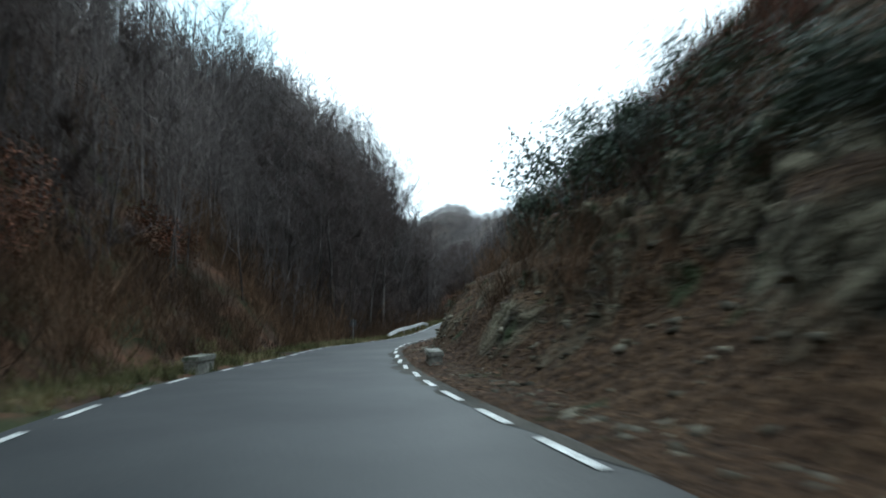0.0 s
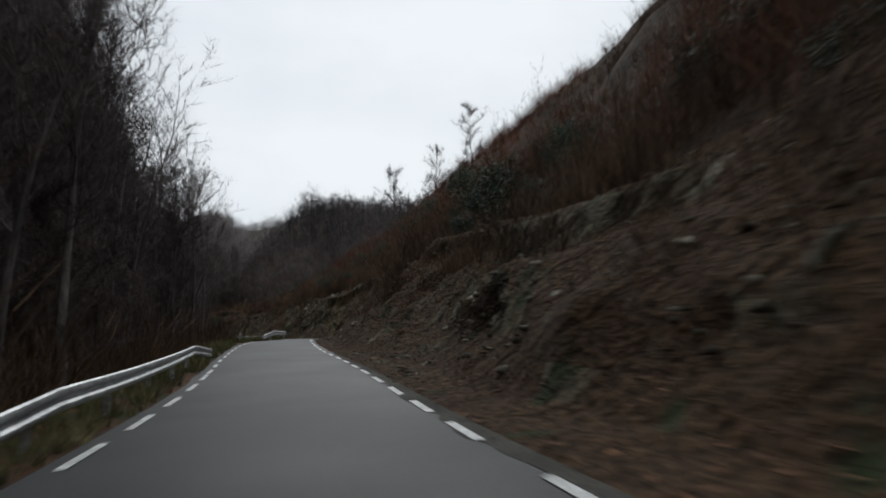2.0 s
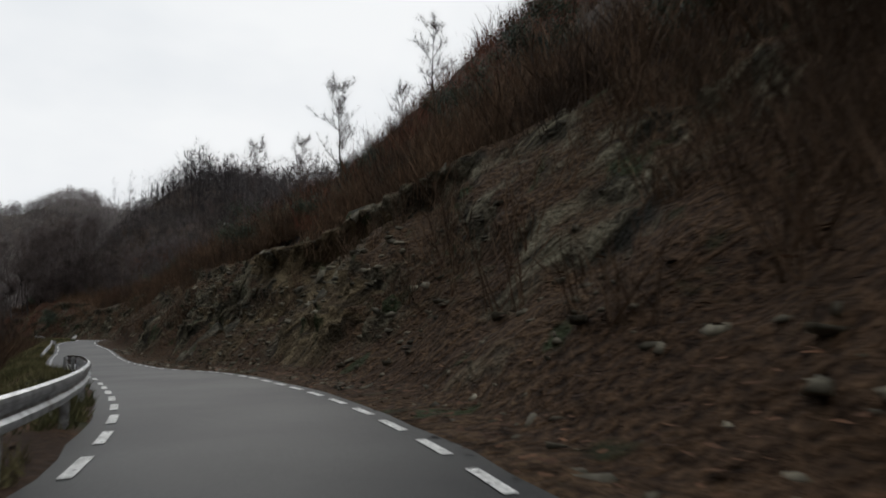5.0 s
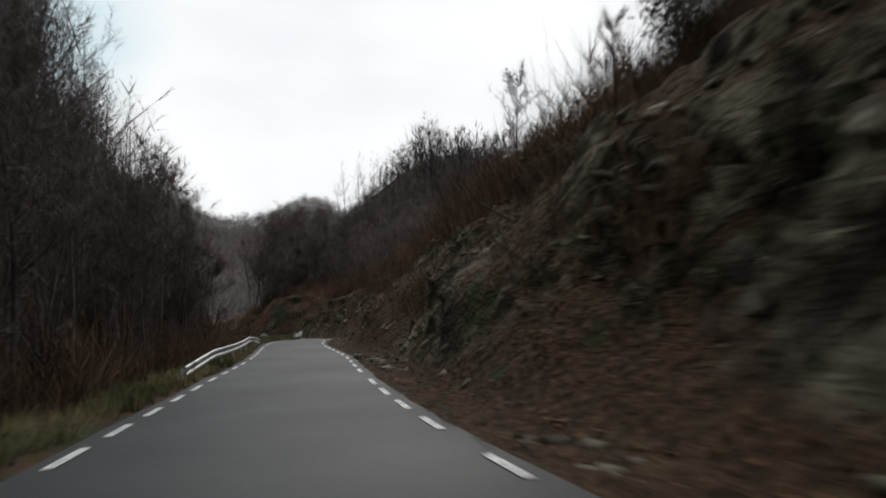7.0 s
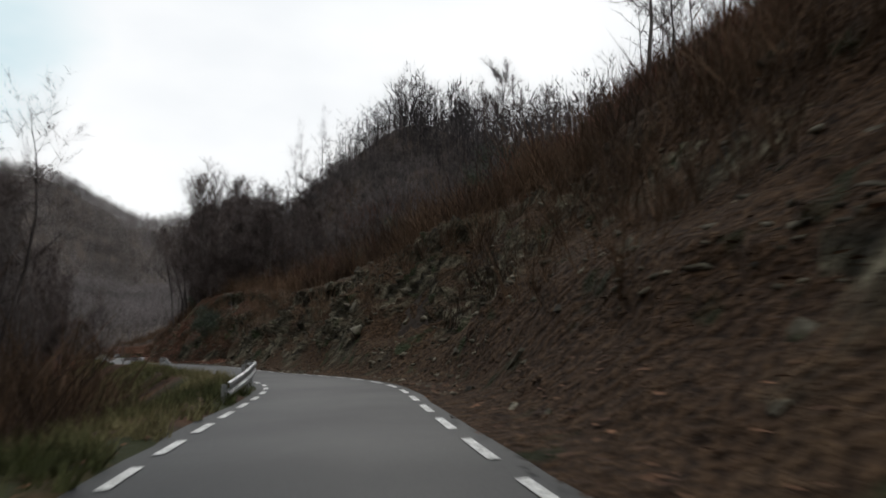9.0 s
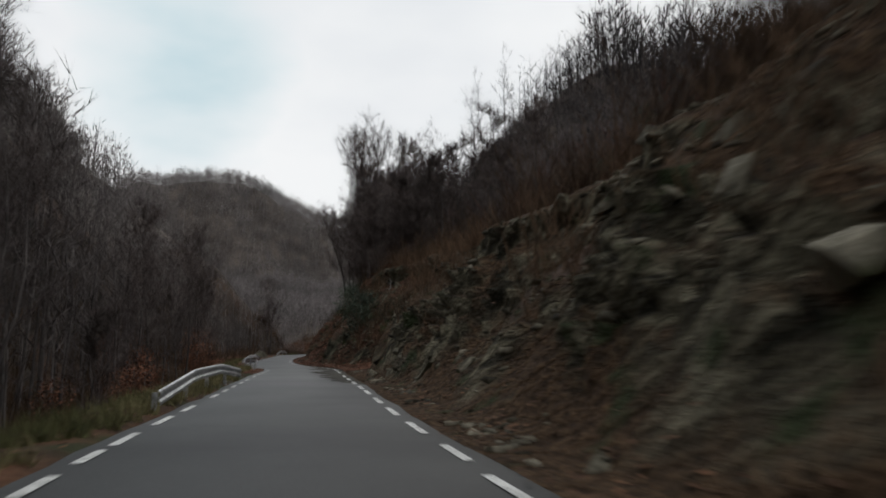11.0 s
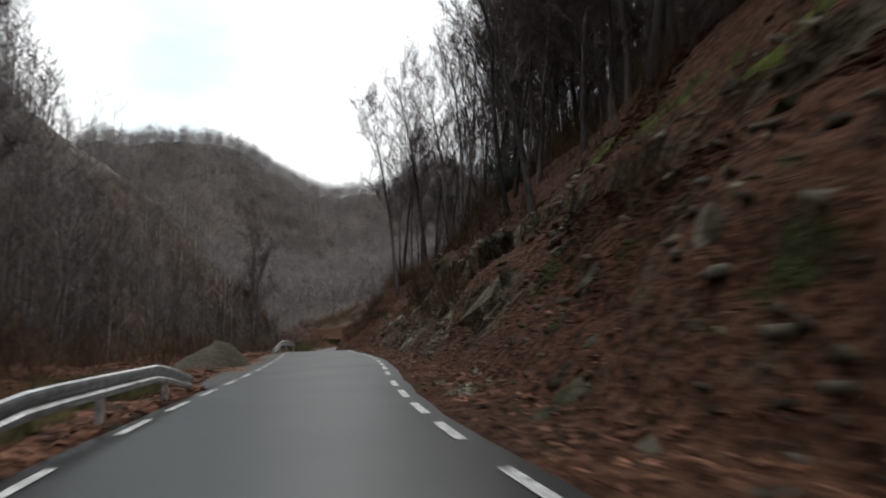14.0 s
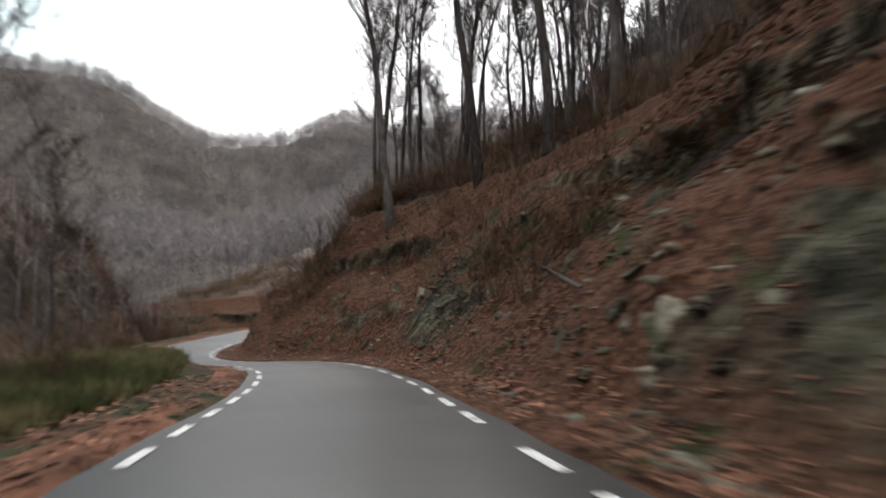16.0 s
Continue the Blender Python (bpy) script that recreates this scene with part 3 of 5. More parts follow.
def ground_z(x, y):
    x, y = np.atleast_1d(np.asarray(x, float)), np.atleast_1d(np.asarray(y, float))
    s, lat = nearest(x, y)
    near = np.clip((np.abs(lat) - 14) / 40, 0, 1)
    return np.interp(s, SG, CZ) + np.interp(s, SG, XF) * np.clip(lat, -4.0, 4.0) + profile(s, lat) + relief(x, y, lat) + hills(x, y) * near, s, lat


# ---- ground: one sheet to the horizon ----
def sheet(xs, ys, sink):
    gx, gy = np.meshgrid(xs, ys)
    z, s, lat = ground_z(gx.ravel(), gy.ravel())
    hide = sstep(STRIP_R, STRIP_R - 2.5, lat) * sstep(-STRIP_L, -STRIP_L + 2.5, lat)
    z = z - sink * hide
    nx, ny = len(xs), len(ys)
    i = (np.arange(ny - 1)[:, None] * nx + np.arange(nx - 1)).ravel()
    quads = np.stack([i, i + 1, i + nx + 1, i + nx], 1)
    tris = np.concatenate([quads[:, [0, 1, 2]], quads[:, [0, 2, 3]]])
    return np.stack([gx.ravel(), gy.ravel(), z], 1), tris


STRIP_R, STRIP_L = 13.0, 8.0
x0, x1, y0, y1 = CX[I0 - 6:].min() - 150, CX.max() + 150, CY[I0 - 6:].min() - 90, CY.max() + 290


def axis(a, b, step, far):
    inner = np.arange(a, b, step)
    grow = np.geomspace(8, far, 22)
    return np.concatenate([a - grow[::-1], inner, inner[-1] + grow])


gv, gt = sheet(axis(x0, x1, 2.0, 1800), axis(y0, y1, 2.0, 1800), 1.2)
ground = tagged(new("ground", tri_mesh("ground", gv, gt, M_HILL)), "steep valley sides under brown leaf litter", "ground", kind="structure")
ground.data.polygons.foreach_set("use_smooth", [True] * len(ground.data.polygons))
ground.data.materials.append(M_HAZY_FLOOR)
mid = gv[gt].mean(1)
ms, ml = nearest(mid[:, 0], mid[:, 1])
ground.data.materials.append(M_LITTER)
# far left slopes and the valley's end get the floor with painted-in haze
ground.data.polygons.foreach_set("material_index", np.where((ml < -5) & (ms < 50 + 12 * fbm(mid[:, 0] / 9, mid[:, 1] / 9, 2)), 2, ((ml < -34 + 6 * fbm(mid[:, 0] / 9, mid[:, 1] / 9, 2)) & (ms > 280)) | (ms > ROAD_END - 14)).astype(np.int32))


def strip(name, s0, s1, lats, ds, zfun, material, label, category):
    ss = np.arange(s0, s1 + 1e-6, ds)
    S, LT = np.meshgrid(ss, lats, indexing="ij")
    x, y, zr, h = at(S.ravel(), LT.ravel())
    v = zfun(S.ravel(), LT.ravel(), x, y, zr, h)
    n, m = len(ss), len(lats)
    i = (np.arange(n - 1)[:, None] * m + np.arange(m - 1)).ravel()
    tris = np.concatenate([np.stack([i, i + 1, i + m + 1], 1), np.stack([i, i + m + 1, i + m], 1)])
    return tagged(new(name, tri_mesh(name, v, tris, material)), label, category, kind="structure")


# carriageway, cambered a little, with ragged edges
ROAD_LATS = np.linspace(-1, 1, 13)


def road_z(S, LT, x, y, zr, h):
    w = half(S) + 0.28
    rag = np.where(np.abs(LT) > 0.99, 0.10 * fbm(S / 1.3, LT * 9, 3), 0)
    lat = LT * (w + rag)
    x, y, zr, h = at(S, lat)
    return np.stack([x, y, zr + 0.02 * (1 - LT ** 2)], 1)


road = strip("road", ROAD_START + 1 - RUN_IN, ROAD_END - 3, ROAD_LATS, 1.0, road_z, M_ASPHALT, "narrow damp grey asphalt road with dashed edge lines", "road")
for p in road.data.polygons:
    p.use_smooth = True


def right_z(S, LT, x, y, zr, h):
    """Gutter and cut bank: tilted ledges of broken rock, and a lip of turf hanging over its top."""
    lat = half(S) + LT + 0.16
    x, y, zr, h = at(S, lat)
    rock = key(S, ROCKINESS)
    foot = key(S, SHOULDER) + 0.35
    b = np.clip(LT - foot, 0, None)
    fade = np.clip(b / 1.2, 0, 1) * np.clip((12.5 - LT) / 3, 0, 1)
    z = profile(S, lat)
    tilt = z + 0.8 * S
    warp = 1.4 * fbm(S / 5, z / 3, 3)
    saw = ((tilt + warp) / 1.15) % 1.0
    saw2 = ((tilt * 0.95 + 0.8 * warp + 0.3 * S) / 0.43) % 1.0
    lump = fbm(S / 3.6 + 3, z / 2.4, 4)
    cells = np.abs(vnoise(S / 0.8, tilt / 0.55))
    out = fade * (lump * (0.9 + 0.9 * rock) + rock * (0.85 * (saw ** 2 - 0.33) + 0.30 * (saw2 - 0.5) + 0.9 * (cells - 0.2)) * np.clip(0.45 + 2.0 * vnoise(S / 4, z / 3.0), 0.15, 1.2))
    top = key(S, LIP_HEIGHT) + 0.8 * vnoise(S / 7.0, 3.3)
    lip = np.exp(-((z - top - 0.15) / 0.30) ** 2) * 0.55 - np.exp(-((z - top + 0.75) / 0.45) ** 2) * 0.50
    out = out * np.clip((top + 1.5 - z) / 1.5, 0.25, 1) + lip * np.clip(0.75 + 1.6 * vnoise(S / 5.0, 8.1), 0, 1.2) * np.clip((rock - 0.2) / 0.35, 0.2, 1)
    zz = zr + z + out * 0.25 + 0.05 * fbm(S / 0.9, LT / 0.7, 2) * np.clip(LT * 2, 0, 1) - 0.03
    zz = np.where(LT < 0.05, zr - 0.06, zz)
    x, y = x - np.cos(h) * out * 0.8, y - np.sin(h) * out * 0.8
    join = sstep(11.0, 13.0, LT)
    gz = ground_z(x, y)[0]
    return np.stack([x, y, zz * (1 - join) + (gz - 0.05) * join], 1)


R_LATS = np.concatenate([np.linspace(0, 2.0, 7), np.linspace(2.2, 13.2, 62)])
L_LATS = np.concatenate([np.linspace(0, 2.2, 8), np.linspace(2.6, 8.4, 12)])


def left_z(S, LT, x, y, zr, h):
    lat = -(half(S) + LT + 0.16)
    x, y, zr, h = at(S, lat)
    z = profile(S, lat) + fbm(x / 1.4, y / 1.4, 3) * 0.22 * np.clip(LT / 1.5, 0, 1) + 0.04 * np.clip(LT * 3, 0, 1)
    zz = np.where(LT < 0.05, zr - 0.06, zr + z)
    join = sstep(5.5, 8.0, LT)
    return np.stack([x, y, zz * (1 - join) + (ground_z(x, y)[0] - 0.05) * join], 1)


bank = strip("bank", ROAD_START + 2 - RUN_IN, RED_FROM, R_LATS, 0.4, right_z, M_BANK, "steep cut bank of earth and broken rock beside the road", "bank")
bank_2 = strip("bank_2", RED_FROM, ROAD_END - 4, R_LATS, 0.4, right_z, M_BANK_RED, "steep rocky bank strewn with rust-brown leaves", "bank")


def second_look(ob, s0, material, below, face, f0, f1, high, turf=None):
    """Gives the less rocky stretches of a bank their own surface."""
    ob.data.materials.append(material)
    m = len(R_LATS) - 1
    q = np.arange(len(ob.data.polygons) // 2)
    s, e = s0 + 0.4 * (q // m), R_LATS[q % m]
    soft = key(s, ROCKINESS) + 0.5 * fbm(s / 4.0, e / 2.5, 3) < below
    ob.data.materials.append(face)
    bare = (s > f0) & (s < f1) & (e > 1.2) & (e < high) & (fbm(s / 3.0 + 40, e / 1.8, 3) > 0.02)
    look_index = np.where(bare, 2, soft)
    if turf:
        ob.data.materials.append(turf)
        above = e - (key(s, SHOULDER) + 0.35 + key(s, LIP_HEIGHT) / key(s, BANK_SLOPE))
        look_index = np.where((s > 268) & (above > 0.15), 1, look_index)
        look_index = np.where((s > 270) & (s < 304) & (above > -0.1) & (above < 1.2) & (fbm(s / 1.6 + 7, e / 1.1, 3) > 0.19), 3, look_index)
    ob.data.polygons.foreach_set("material_index", np.concatenate([look_index, look_index]).astype(np.int32))


second_look(bank, ROAD_START + 2 - RUN_IN, M_EARTH, 0.45, M_OCHRE, 112, 138, 8.0)
second_look(bank_2, RED_FROM, M_LEAF_SLOPE, 0.68, M_PALE_ROCK, 289, 305, 4.8, M_MOSS)
verge = strip("verge", ROAD_START + 2 - RUN_IN, ROAD_END - 4, L_LATS[::-1], 0.6, left_z, M_LITTER, "grassy verge with fallen leaves falling to a stream bed", "verge")
verge.data.materials.append(M_LEAF_BED)
vm = len(L_LATS) - 1
vq = np.arange(len(verge.data.polygons) // 2)
vs, ve = ROAD_START + 2 - RUN_IN + 0.6 * (vq // vm), L_LATS[::-1][vq % vm]
bed_of_leaves = (((vs > 279) & (vs < 306)) | ((vs > 238) & (vs < 380) & (ve < 1.0))) & (fbm(vs / 2.0, ve / 1.2, 3) > -0.22)
verge.data.polygons.foreach_set("material_index", np.concatenate([bed_of_leaves, bed_of_leaves]).astype(np.int32))


# ---- road markings: dashes along both edges ----
def dash_mesh(s, lat, length, width):
    v, f = [], []
    for k in range(4):
        ss = s + length * k / 3
        for q in (-0.5, 0.5):
            x, y, z, h = at(ss, lat + width * q)
            v.append((float(x), float(y), float(z) + 0.018))
    for k in range(3):
        f.append((2 * k, 2 * k + 1, 2 * k + 3, 2 * k + 2))
    return mesh_from("edge_dash", v, f, M_PAINT)


rnd = random.Random(4)
for side, runs in ((-1, DASHES_LEFT), (1, DASHES_RIGHT)):
    for (s, pitch), (s_next, _) in zip(runs, runs[1:]):
        while s < s_next - 0.7 * pitch:
            part("edge_dash", dash_mesh(s, side * float(half(s)), 0.58 * pitch * rnd.uniform(0.95, 1.05), 0.12), road, "worn white edge-line dash")
            s += pitch


# ---- trees ----
def cone(v, f, a, b, ra, rb, sides):
    """A tapered limb from a to b, appended to the lists v, f."""
    d = (b - a).normalized()
    q = d.orthogonal().normalized()
    r = d.cross(q)
    i = len(v)
    for c, rad in ((a, ra), (b, rb)):
        for k in range(sides):
            t = 2 * math.pi * k / sides
            v.append(tuple(c + (q * math.cos(t) + r * math.sin(t)) * rad))
    for k in range(sides):
        m = (k + 1) % sides
        f.append((i + k, i + m, i + sides + m)), f.append((i + k, i + sides + m, i + sides + k))


def twig(v, f, a, d, length, width, rg):
    b = a + d * length
    q = d.cross(Vector((rg.uniform(-1, 1), rg.uniform(-1, 1), rg.uniform(-1, 1)))).normalized() * width
    i = len(v)
    v.extend((tuple(a - q), tuple(a + q), tuple(b)))
    f.append((i, i + 1, i + 2))


def bare_tree(seed, height, radius, lean=0.05, start=0.35, limbs=16, fine=1.0, spread=1.0):
    """Trunk and crown of a leafless tree: lists of vertices and triangles for each."""
    rg = random.Random(seed)
    tv, tf, cv, cf = [], [], [], []
    p, d, pts = Vector((0, 0, -0.5)), Vector((rg.uniform(-lean, lean), rg.uniform(-lean, lean), 1)).normalized(), []
    n = 9
    for k in range(n + 1):
        pts.append(p.copy())
        d = (d + Vector((rg.uniform(-0.10, 0.10), rg.uniform(-0.10, 0.10), 0.10))).normalized()
        p = p + d * (height + 0.5) / n
    rads = [radius * (1.25 if k == 0 else 1) * (1 - 0.93 * k / n) for k in range(n + 1)]
    for k in range(n):
        cone(tv, tf, pts[k], pts[k + 1], rads[k], rads[k + 1], 6)

    def grow(a, d, length, r, level):
        steps = 3
        for k in range(steps):
            d = (d + Vector((rg.uniform(-0.28, 0.28), rg.uniform(-0.28, 0.28), rg.uniform(-0.05, 0.30)))).normalized()
            b = a + d * length / steps
            cone(cv, cf, a, b, r * (1 - 0.3 * k), r * (1 - 0.3 * (k + 1)) + 0.003, 3)
            for _ in range(2 if level == 0 else 1):
                side = (d + Vector((rg.uniform(-1, 1), rg.uniform(-1, 1), rg.uniform(-0.4, 0.8)))).normalized()
                if level < 2:
                    grow(a.lerp(b, rg.random()), side, length * rg.uniform(0.35, 0.55), r * 0.5, level + 1)
            for _ in range(int((2 + level) * fine)):
                side = (d * 0.8 + Vector((rg.uniform(-1, 1), rg.uniform(-1, 1), rg.uniform(-0.5, 0.9)))).normalized()
                twig(cv, cf, a.lerp(b, rg.random()), side, rg.uniform(0.4, 1.1), 0.011, rg)
            a = b

    for k in range(limbs):
        u = start + (0.98 - start) * (k + rg.random()) / limbs
        j = min(int(u * n), n - 1)
        a = pts[j].lerp(pts[j + 1], u * n - j)
        t = k * 2.4 + rg.uniform(-0.4, 0.4)
        up = 0.35 + 0.9 * u
        d = Vector((math.cos(t) * spread, math.sin(t) * spread, up)).normalized()
        grow(a, d, height * (0.13 + 0.17 * math.sin(math.pi * min(1.0, 0.2 + 0.8 * (u - start) / (1 - start)))) * rg.uniform(0.7, 1.2), rads[j] * 0.45, 0)
    return tv, tf, cv, cf


TREES = []
SPEC = ((14, 0.16, 0.30, 13, 1.0, 0.8), (17, 0.20, 0.40, 14, 1.0, 0.7), (11, 0.11, 0.22, 11, 1.1, 0.9), (19, 0.22, 0.50, 12, 0.9, 0.7),
        (9, 0.09, 0.12, 11, 1.2, 1.0), (15, 0.14, 0.45, 11, 1.0, 0.6), (7, 0.07, 0.08, 10, 1.3, 1.0))
for k, (hh, rr, st, lb, fi, sp) in enumerate(SPEC):
    tv, tf, cv, cf = bare_tree(100 + k, hh, rr, 0.06, st, lb, fi, sp)
    TREES.append((hh, tri_mesh("trunk", tv, tf, M_BARK), tri_mesh("crown", cv, cf, M_TWIG)))


def plant(kind, x, y, z, turn, scale, tilt, label, group):
    hh, trunk, crown = TREES[kind]
    ob = new("bare_tree")
    part("trunk", trunk, ob), part("crown", crown, ob)
    ob.matrix_world = Matrix.Translation((x, y, z)) @ Euler((radians(tilt[0]), radians(tilt[1]), radians(turn))).to_matrix().to_4x4() @ Matrix.Diagonal((scale, scale, scale, 1))
    return tagged(ob, label, "tree", group)


rt = random.Random(11)
LABELS = ("slender leafless beech with a grey trunk", "tall leafless tree with fine bare twigs", "thin young leafless tree on leaf litter", "tall straight leafless tree with a high crown",
          "bushy leafless sapling among dry undergrowth", "slim leafless hornbeam with a dark trunk", "small many-twigged leafless tree")
for s0, s1, l0, l1, count, kinds, group in TREE_BELTS:
    made = []
    tries = 0
    while len(made) < count and tries < count * 12:
        tries += 1
        s, lat = rt.uniform(s0, s1), rt.uniform(l0, l1)
        x, y, zr, h = (float(q) for q in at(s, lat))
        if any((x - a) ** 2 + (y - b) ** 2 < 1.6 for a, b in made):
            continue
        z, s2, lat2 = ground_z(x, y)
        if abs(float(lat2[0])) < min(abs(l0), abs(l1)) - 0.6:
            continue
        made.append((x, y))
        k = rt.choice(kinds)
        plant(k, x, y, float(z[0]) - 0.3, rt.uniform(0, 360), rt.uniform(0.75, 1.2), (rt.uniform(-5, 5), rt.uniform(-5, 5)), LABELS[k], group)


for s, lat, k, size, turn, tip in LONE_TREES:
    x, y, zr, h = (float(q) for q in at(s, lat))
    plant(k, x, y, float(ground_z(x, y)[0][0]) - 0.3, turn, size, (tip, tip), LABELS[k], "trees on the bank" if lat > 0 else "trees along the stream")


def belt_points(seed, count, s0, s1, l0, l1, keep=None):
    """Points over a stretch of the road, l0 to l1 metres from its edge (negative: left)."""
    rg = np.random.RandomState(seed)
    s, e = rg.uniform(s0, s1, count), rg.uniform(l0, l1, count)
    lat = np.where(e > 0, half(s) + e, -half(s) + e)
    x, y, zr, h = at(s, lat)
    z = ground_z(x, y)[0]
    p = np.stack([x, y, z], 1)
    if keep is not None:
        ok = keep(s, e, x, y)
        p = p[ok]
    return p, rg


# far woods: one mesh of many small bare trees
def wood_template(seed, height, twigs):
    rg = random.Random(seed)
    v, f = [], []
    cone(v, f, Vector((0, 0, -1)), Vector((rg.uniform(-.5, .5), rg.uniform(-.5, .5), height)), 0.13, 0.02, 3)
    for k in range(9):
        u = rg.uniform(0.3, 0.95)
        a = Vector((0, 0, height * u))
        t = rg.uniform(0, 6.28)
        d = Vector((math.cos(t) * 0.8, math.sin(t) * 0.8, 0.9)).normalized()
        length = height * rg.uniform(0.16, 0.30)
        twig(v, f, a, d, length, 0.05, rg)
        for _ in range(twigs):
            c = a + d * length * rg.uniform(0.2, 1)
            e = (d + Vector((rg.uniform(-1, 1), rg.uniform(-1, 1), rg.uniform(-0.3, 0.9)))).normalized()
            twig(v, f, c, e, rg.uniform(0.8, 2.0), 0.035, rg)
    return np.array(v), np.array(f)


def scatter(name, templates, pts, scales, material, label, category, seed, tilt=0.06, sink=0.2):
    rg = np.random.RandomState(seed)
    vs, fs, base = [], [], 0
    for (x, y, z), sc in zip(pts, scales):
        v, f = templates[rg.randint(len(templates))]
        a = rg.uniform(0, 6.28)
        c, sn = math.cos(a), math.sin(a)
        lx, ly = rg.uniform(-tilt, tilt, 2)
        w = np.empty_like(v)
        w[:, 0] = (v[:, 0] * c - v[:, 1] * sn + lx * v[:, 2]) * sc + x
        w[:, 1] = (v[:, 0] * sn + v[:, 1] * c + ly * v[:, 2]) * sc + y
        w[:, 2] = v[:, 2] * sc + z - sink
        vs.append(w), fs.append(f + base)
        base += len(v)
    return tagged(new(name, tri_mesh(name, np.concatenate(vs), np.concatenate(fs), material)), label, category, kind="stuff")


def wood_points(seed, count, box, keep):
    rg = np.random.RandomState(seed)
    px, py = rg.uniform(box[0], box[1], count), rg.uniform(box[2], box[3], count)
    z, s, lat = ground_z(px, py)
    ok = keep(s, lat, px, py)
    return np.stack([px, py, z], 1)[ok], rg


def brush_tree(seed, height, radius, start):
    """A leafless tree of a dense wood: bent trunk, rising limbs and a haze of fine twigs."""
    rg = random.Random(seed)
    v, f = [], []
    p, d, pts = Vector((0, 0, -0.6)), Vector((rg.uniform(-0.08, 0.08), rg.uniform(-0.08, 0.08), 1)).normalized(), []
    n = 6
    for k in range(n + 1):
        pts.append(p.copy())
        d = (d + Vector((rg.uniform(-0.13, 0.13), rg.uniform(-0.13, 0.13), 0.08))).normalized()
        p = p + d * (height + 0.6) / n
    for k in range(n):
        cone(v, f, pts[k], pts[k + 1], radius * (1 - 0.92 * k / n), radius * (1 - 0.92 * (k + 1) / n), 5)
    for k in range(15):
        u = start + (0.97 - start) * (k + rg.random()) / 15
        j = min(int(u * n), n - 1)
        a = pts[j].lerp(pts[j + 1], u * n - j)
        t = k * 2.4 + rg.uniform(-0.5, 0.5)
        d = Vector((math.cos(t) * 0.8, math.sin(t) * 0.8, 0.35 + 0.9 * u)).normalized()
        length = height * rg.uniform(0.14, 0.27) * (1.25 - 0.6 * u)
        mid_ = a + d * length * 0.5
        tip = mid_ + (d + Vector((rg.uniform(-.3, .3), rg.uniform(-.3, .3), 0.3))).normalized() * length * 0.5
        r = radius * 0.42 * (1.1 - u)
        cone(v, f, a, mid_, r, r * 0.6, 3), cone(v, f, mid_, tip, r * 0.6, 0.006, 3)
        for _ in range(6):
            w = rg.random()
            c = a.lerp(mid_, w * 2) if w < 0.5 else mid_.lerp(tip, w * 2 - 1)
            e = (d * 0.7 + Vector((rg.uniform(-1, 1), rg.uniform(-1, 1), rg.uniform(-0.3, 0.8)))).normalized()
            reach = length * rg.uniform(0.3, 0.6)
            twig(v, f, c, e, reach, 0.016, rg)
            for _ in range(9):
                o = (e * 0.8 + Vector((rg.uniform(-1, 1), rg.uniform(-1, 1), rg.uniform(-0.4, 0.9)))).normalized()
                twig(v, f, c + e * reach * rg.uniform(0.15, 1), o, rg.uniform(0.35, 1.0), 0.011, rg)
    return np.array(v), np.array(f)


NEAR_T = [brush_tree(300 + k, 11 + 1.5 * k, 0.11 + 0.012 * k, 0.18 + 0.05 * k) for k in range(7)]


def far_template(seed, height):
    """A far tree: trunk and a broad crown of coarse sprays."""
    rg = random.Random(seed)
    v, f = [], []
    cone(v, f, Vector((0, 0, -1)), Vector((rg.uniform(-.5, .5), rg.uniform(-.5, .5), height)), 0.14, 0.03, 3)
    for k in range(36):
        u = rg.uniform(0.3, 1.0)
        t, r = rg.uniform(0, 6.28), height * 0.24 * math.sin(math.pi * min(0.95, u * 0.95 + 0.05)) ** 0.5 * rg.random() ** 0.5
        a = Vector((math.cos(t) * r, math.sin(t) * r, height * u - 0.6))
        d = Vector((math.cos(t) * 0.7 + rg.uniform(-.5, .5), math.sin(t) * 0.7 + rg.uniform(-.5, .5), 1.0)).normalized()
        twig(v, f, a, d, rg.uniform(1.0, 2.3), 0.09, rg)
    return np.array(v), np.array(f)


FAR_T = [far_template(560 + k, 8 + 1.0 * k) for k in range(6)]
WOOD_T = [wood_template(500 + k, 9 + 1.3 * k, 7) for k in range(6)]
BOX = (CX[I0 - 6:].min() - 140, CX.max() + 140, CY[I0 - 6:].min() - 60, CY.max() + 150)
pts, rg = wood_points(21, WOODS_LEFT, BOX, lambda s, lat, x, y: (lat < -13) & (lat > -45) & (s < 285))
scatter("woodland", WOOD_T, pts, rg.uniform(0.8, 1.3, len(pts)), M_WOODS, "leafless grey-brown woods covering the stream's far bank", "woods", 31)
pts, rg = wood_points(26, WOODS_LEFT, BOX, lambda s, lat, x, y: (lat <= -45) & (lat > -160))
late, sizes = nearest(pts[:, 0], pts[:, 1])[0] > 280, rg.uniform(0.8, 1.25, len(pts))
# beyond s 280 the woods carry haze in their colour
scatter("woodland", FAR_T, pts[late], sizes[late], M_HAZY_WOODS, "leafless woods covering the opposite hillside, haze painted into their pale colour", "woods", 36)
scatter("woodland", FAR_T, pts[~late], sizes[~late], M_DARK_WOODS, "dark leafless woods covering the opposite hillside", "woods", 47)
pts, rg = wood_points(30, WOODS_LEFT, BOX, lambda s, lat, x, y: (lat < -13) & (lat > -45) & (s >= 285))
scatter("woodland", WOOD_T, pts, rg.uniform(0.5, 0.8, len(pts)), M_HAZY_WOODS, "leafless woods above the stream, haze painted into their pale colour", "woods", 40)
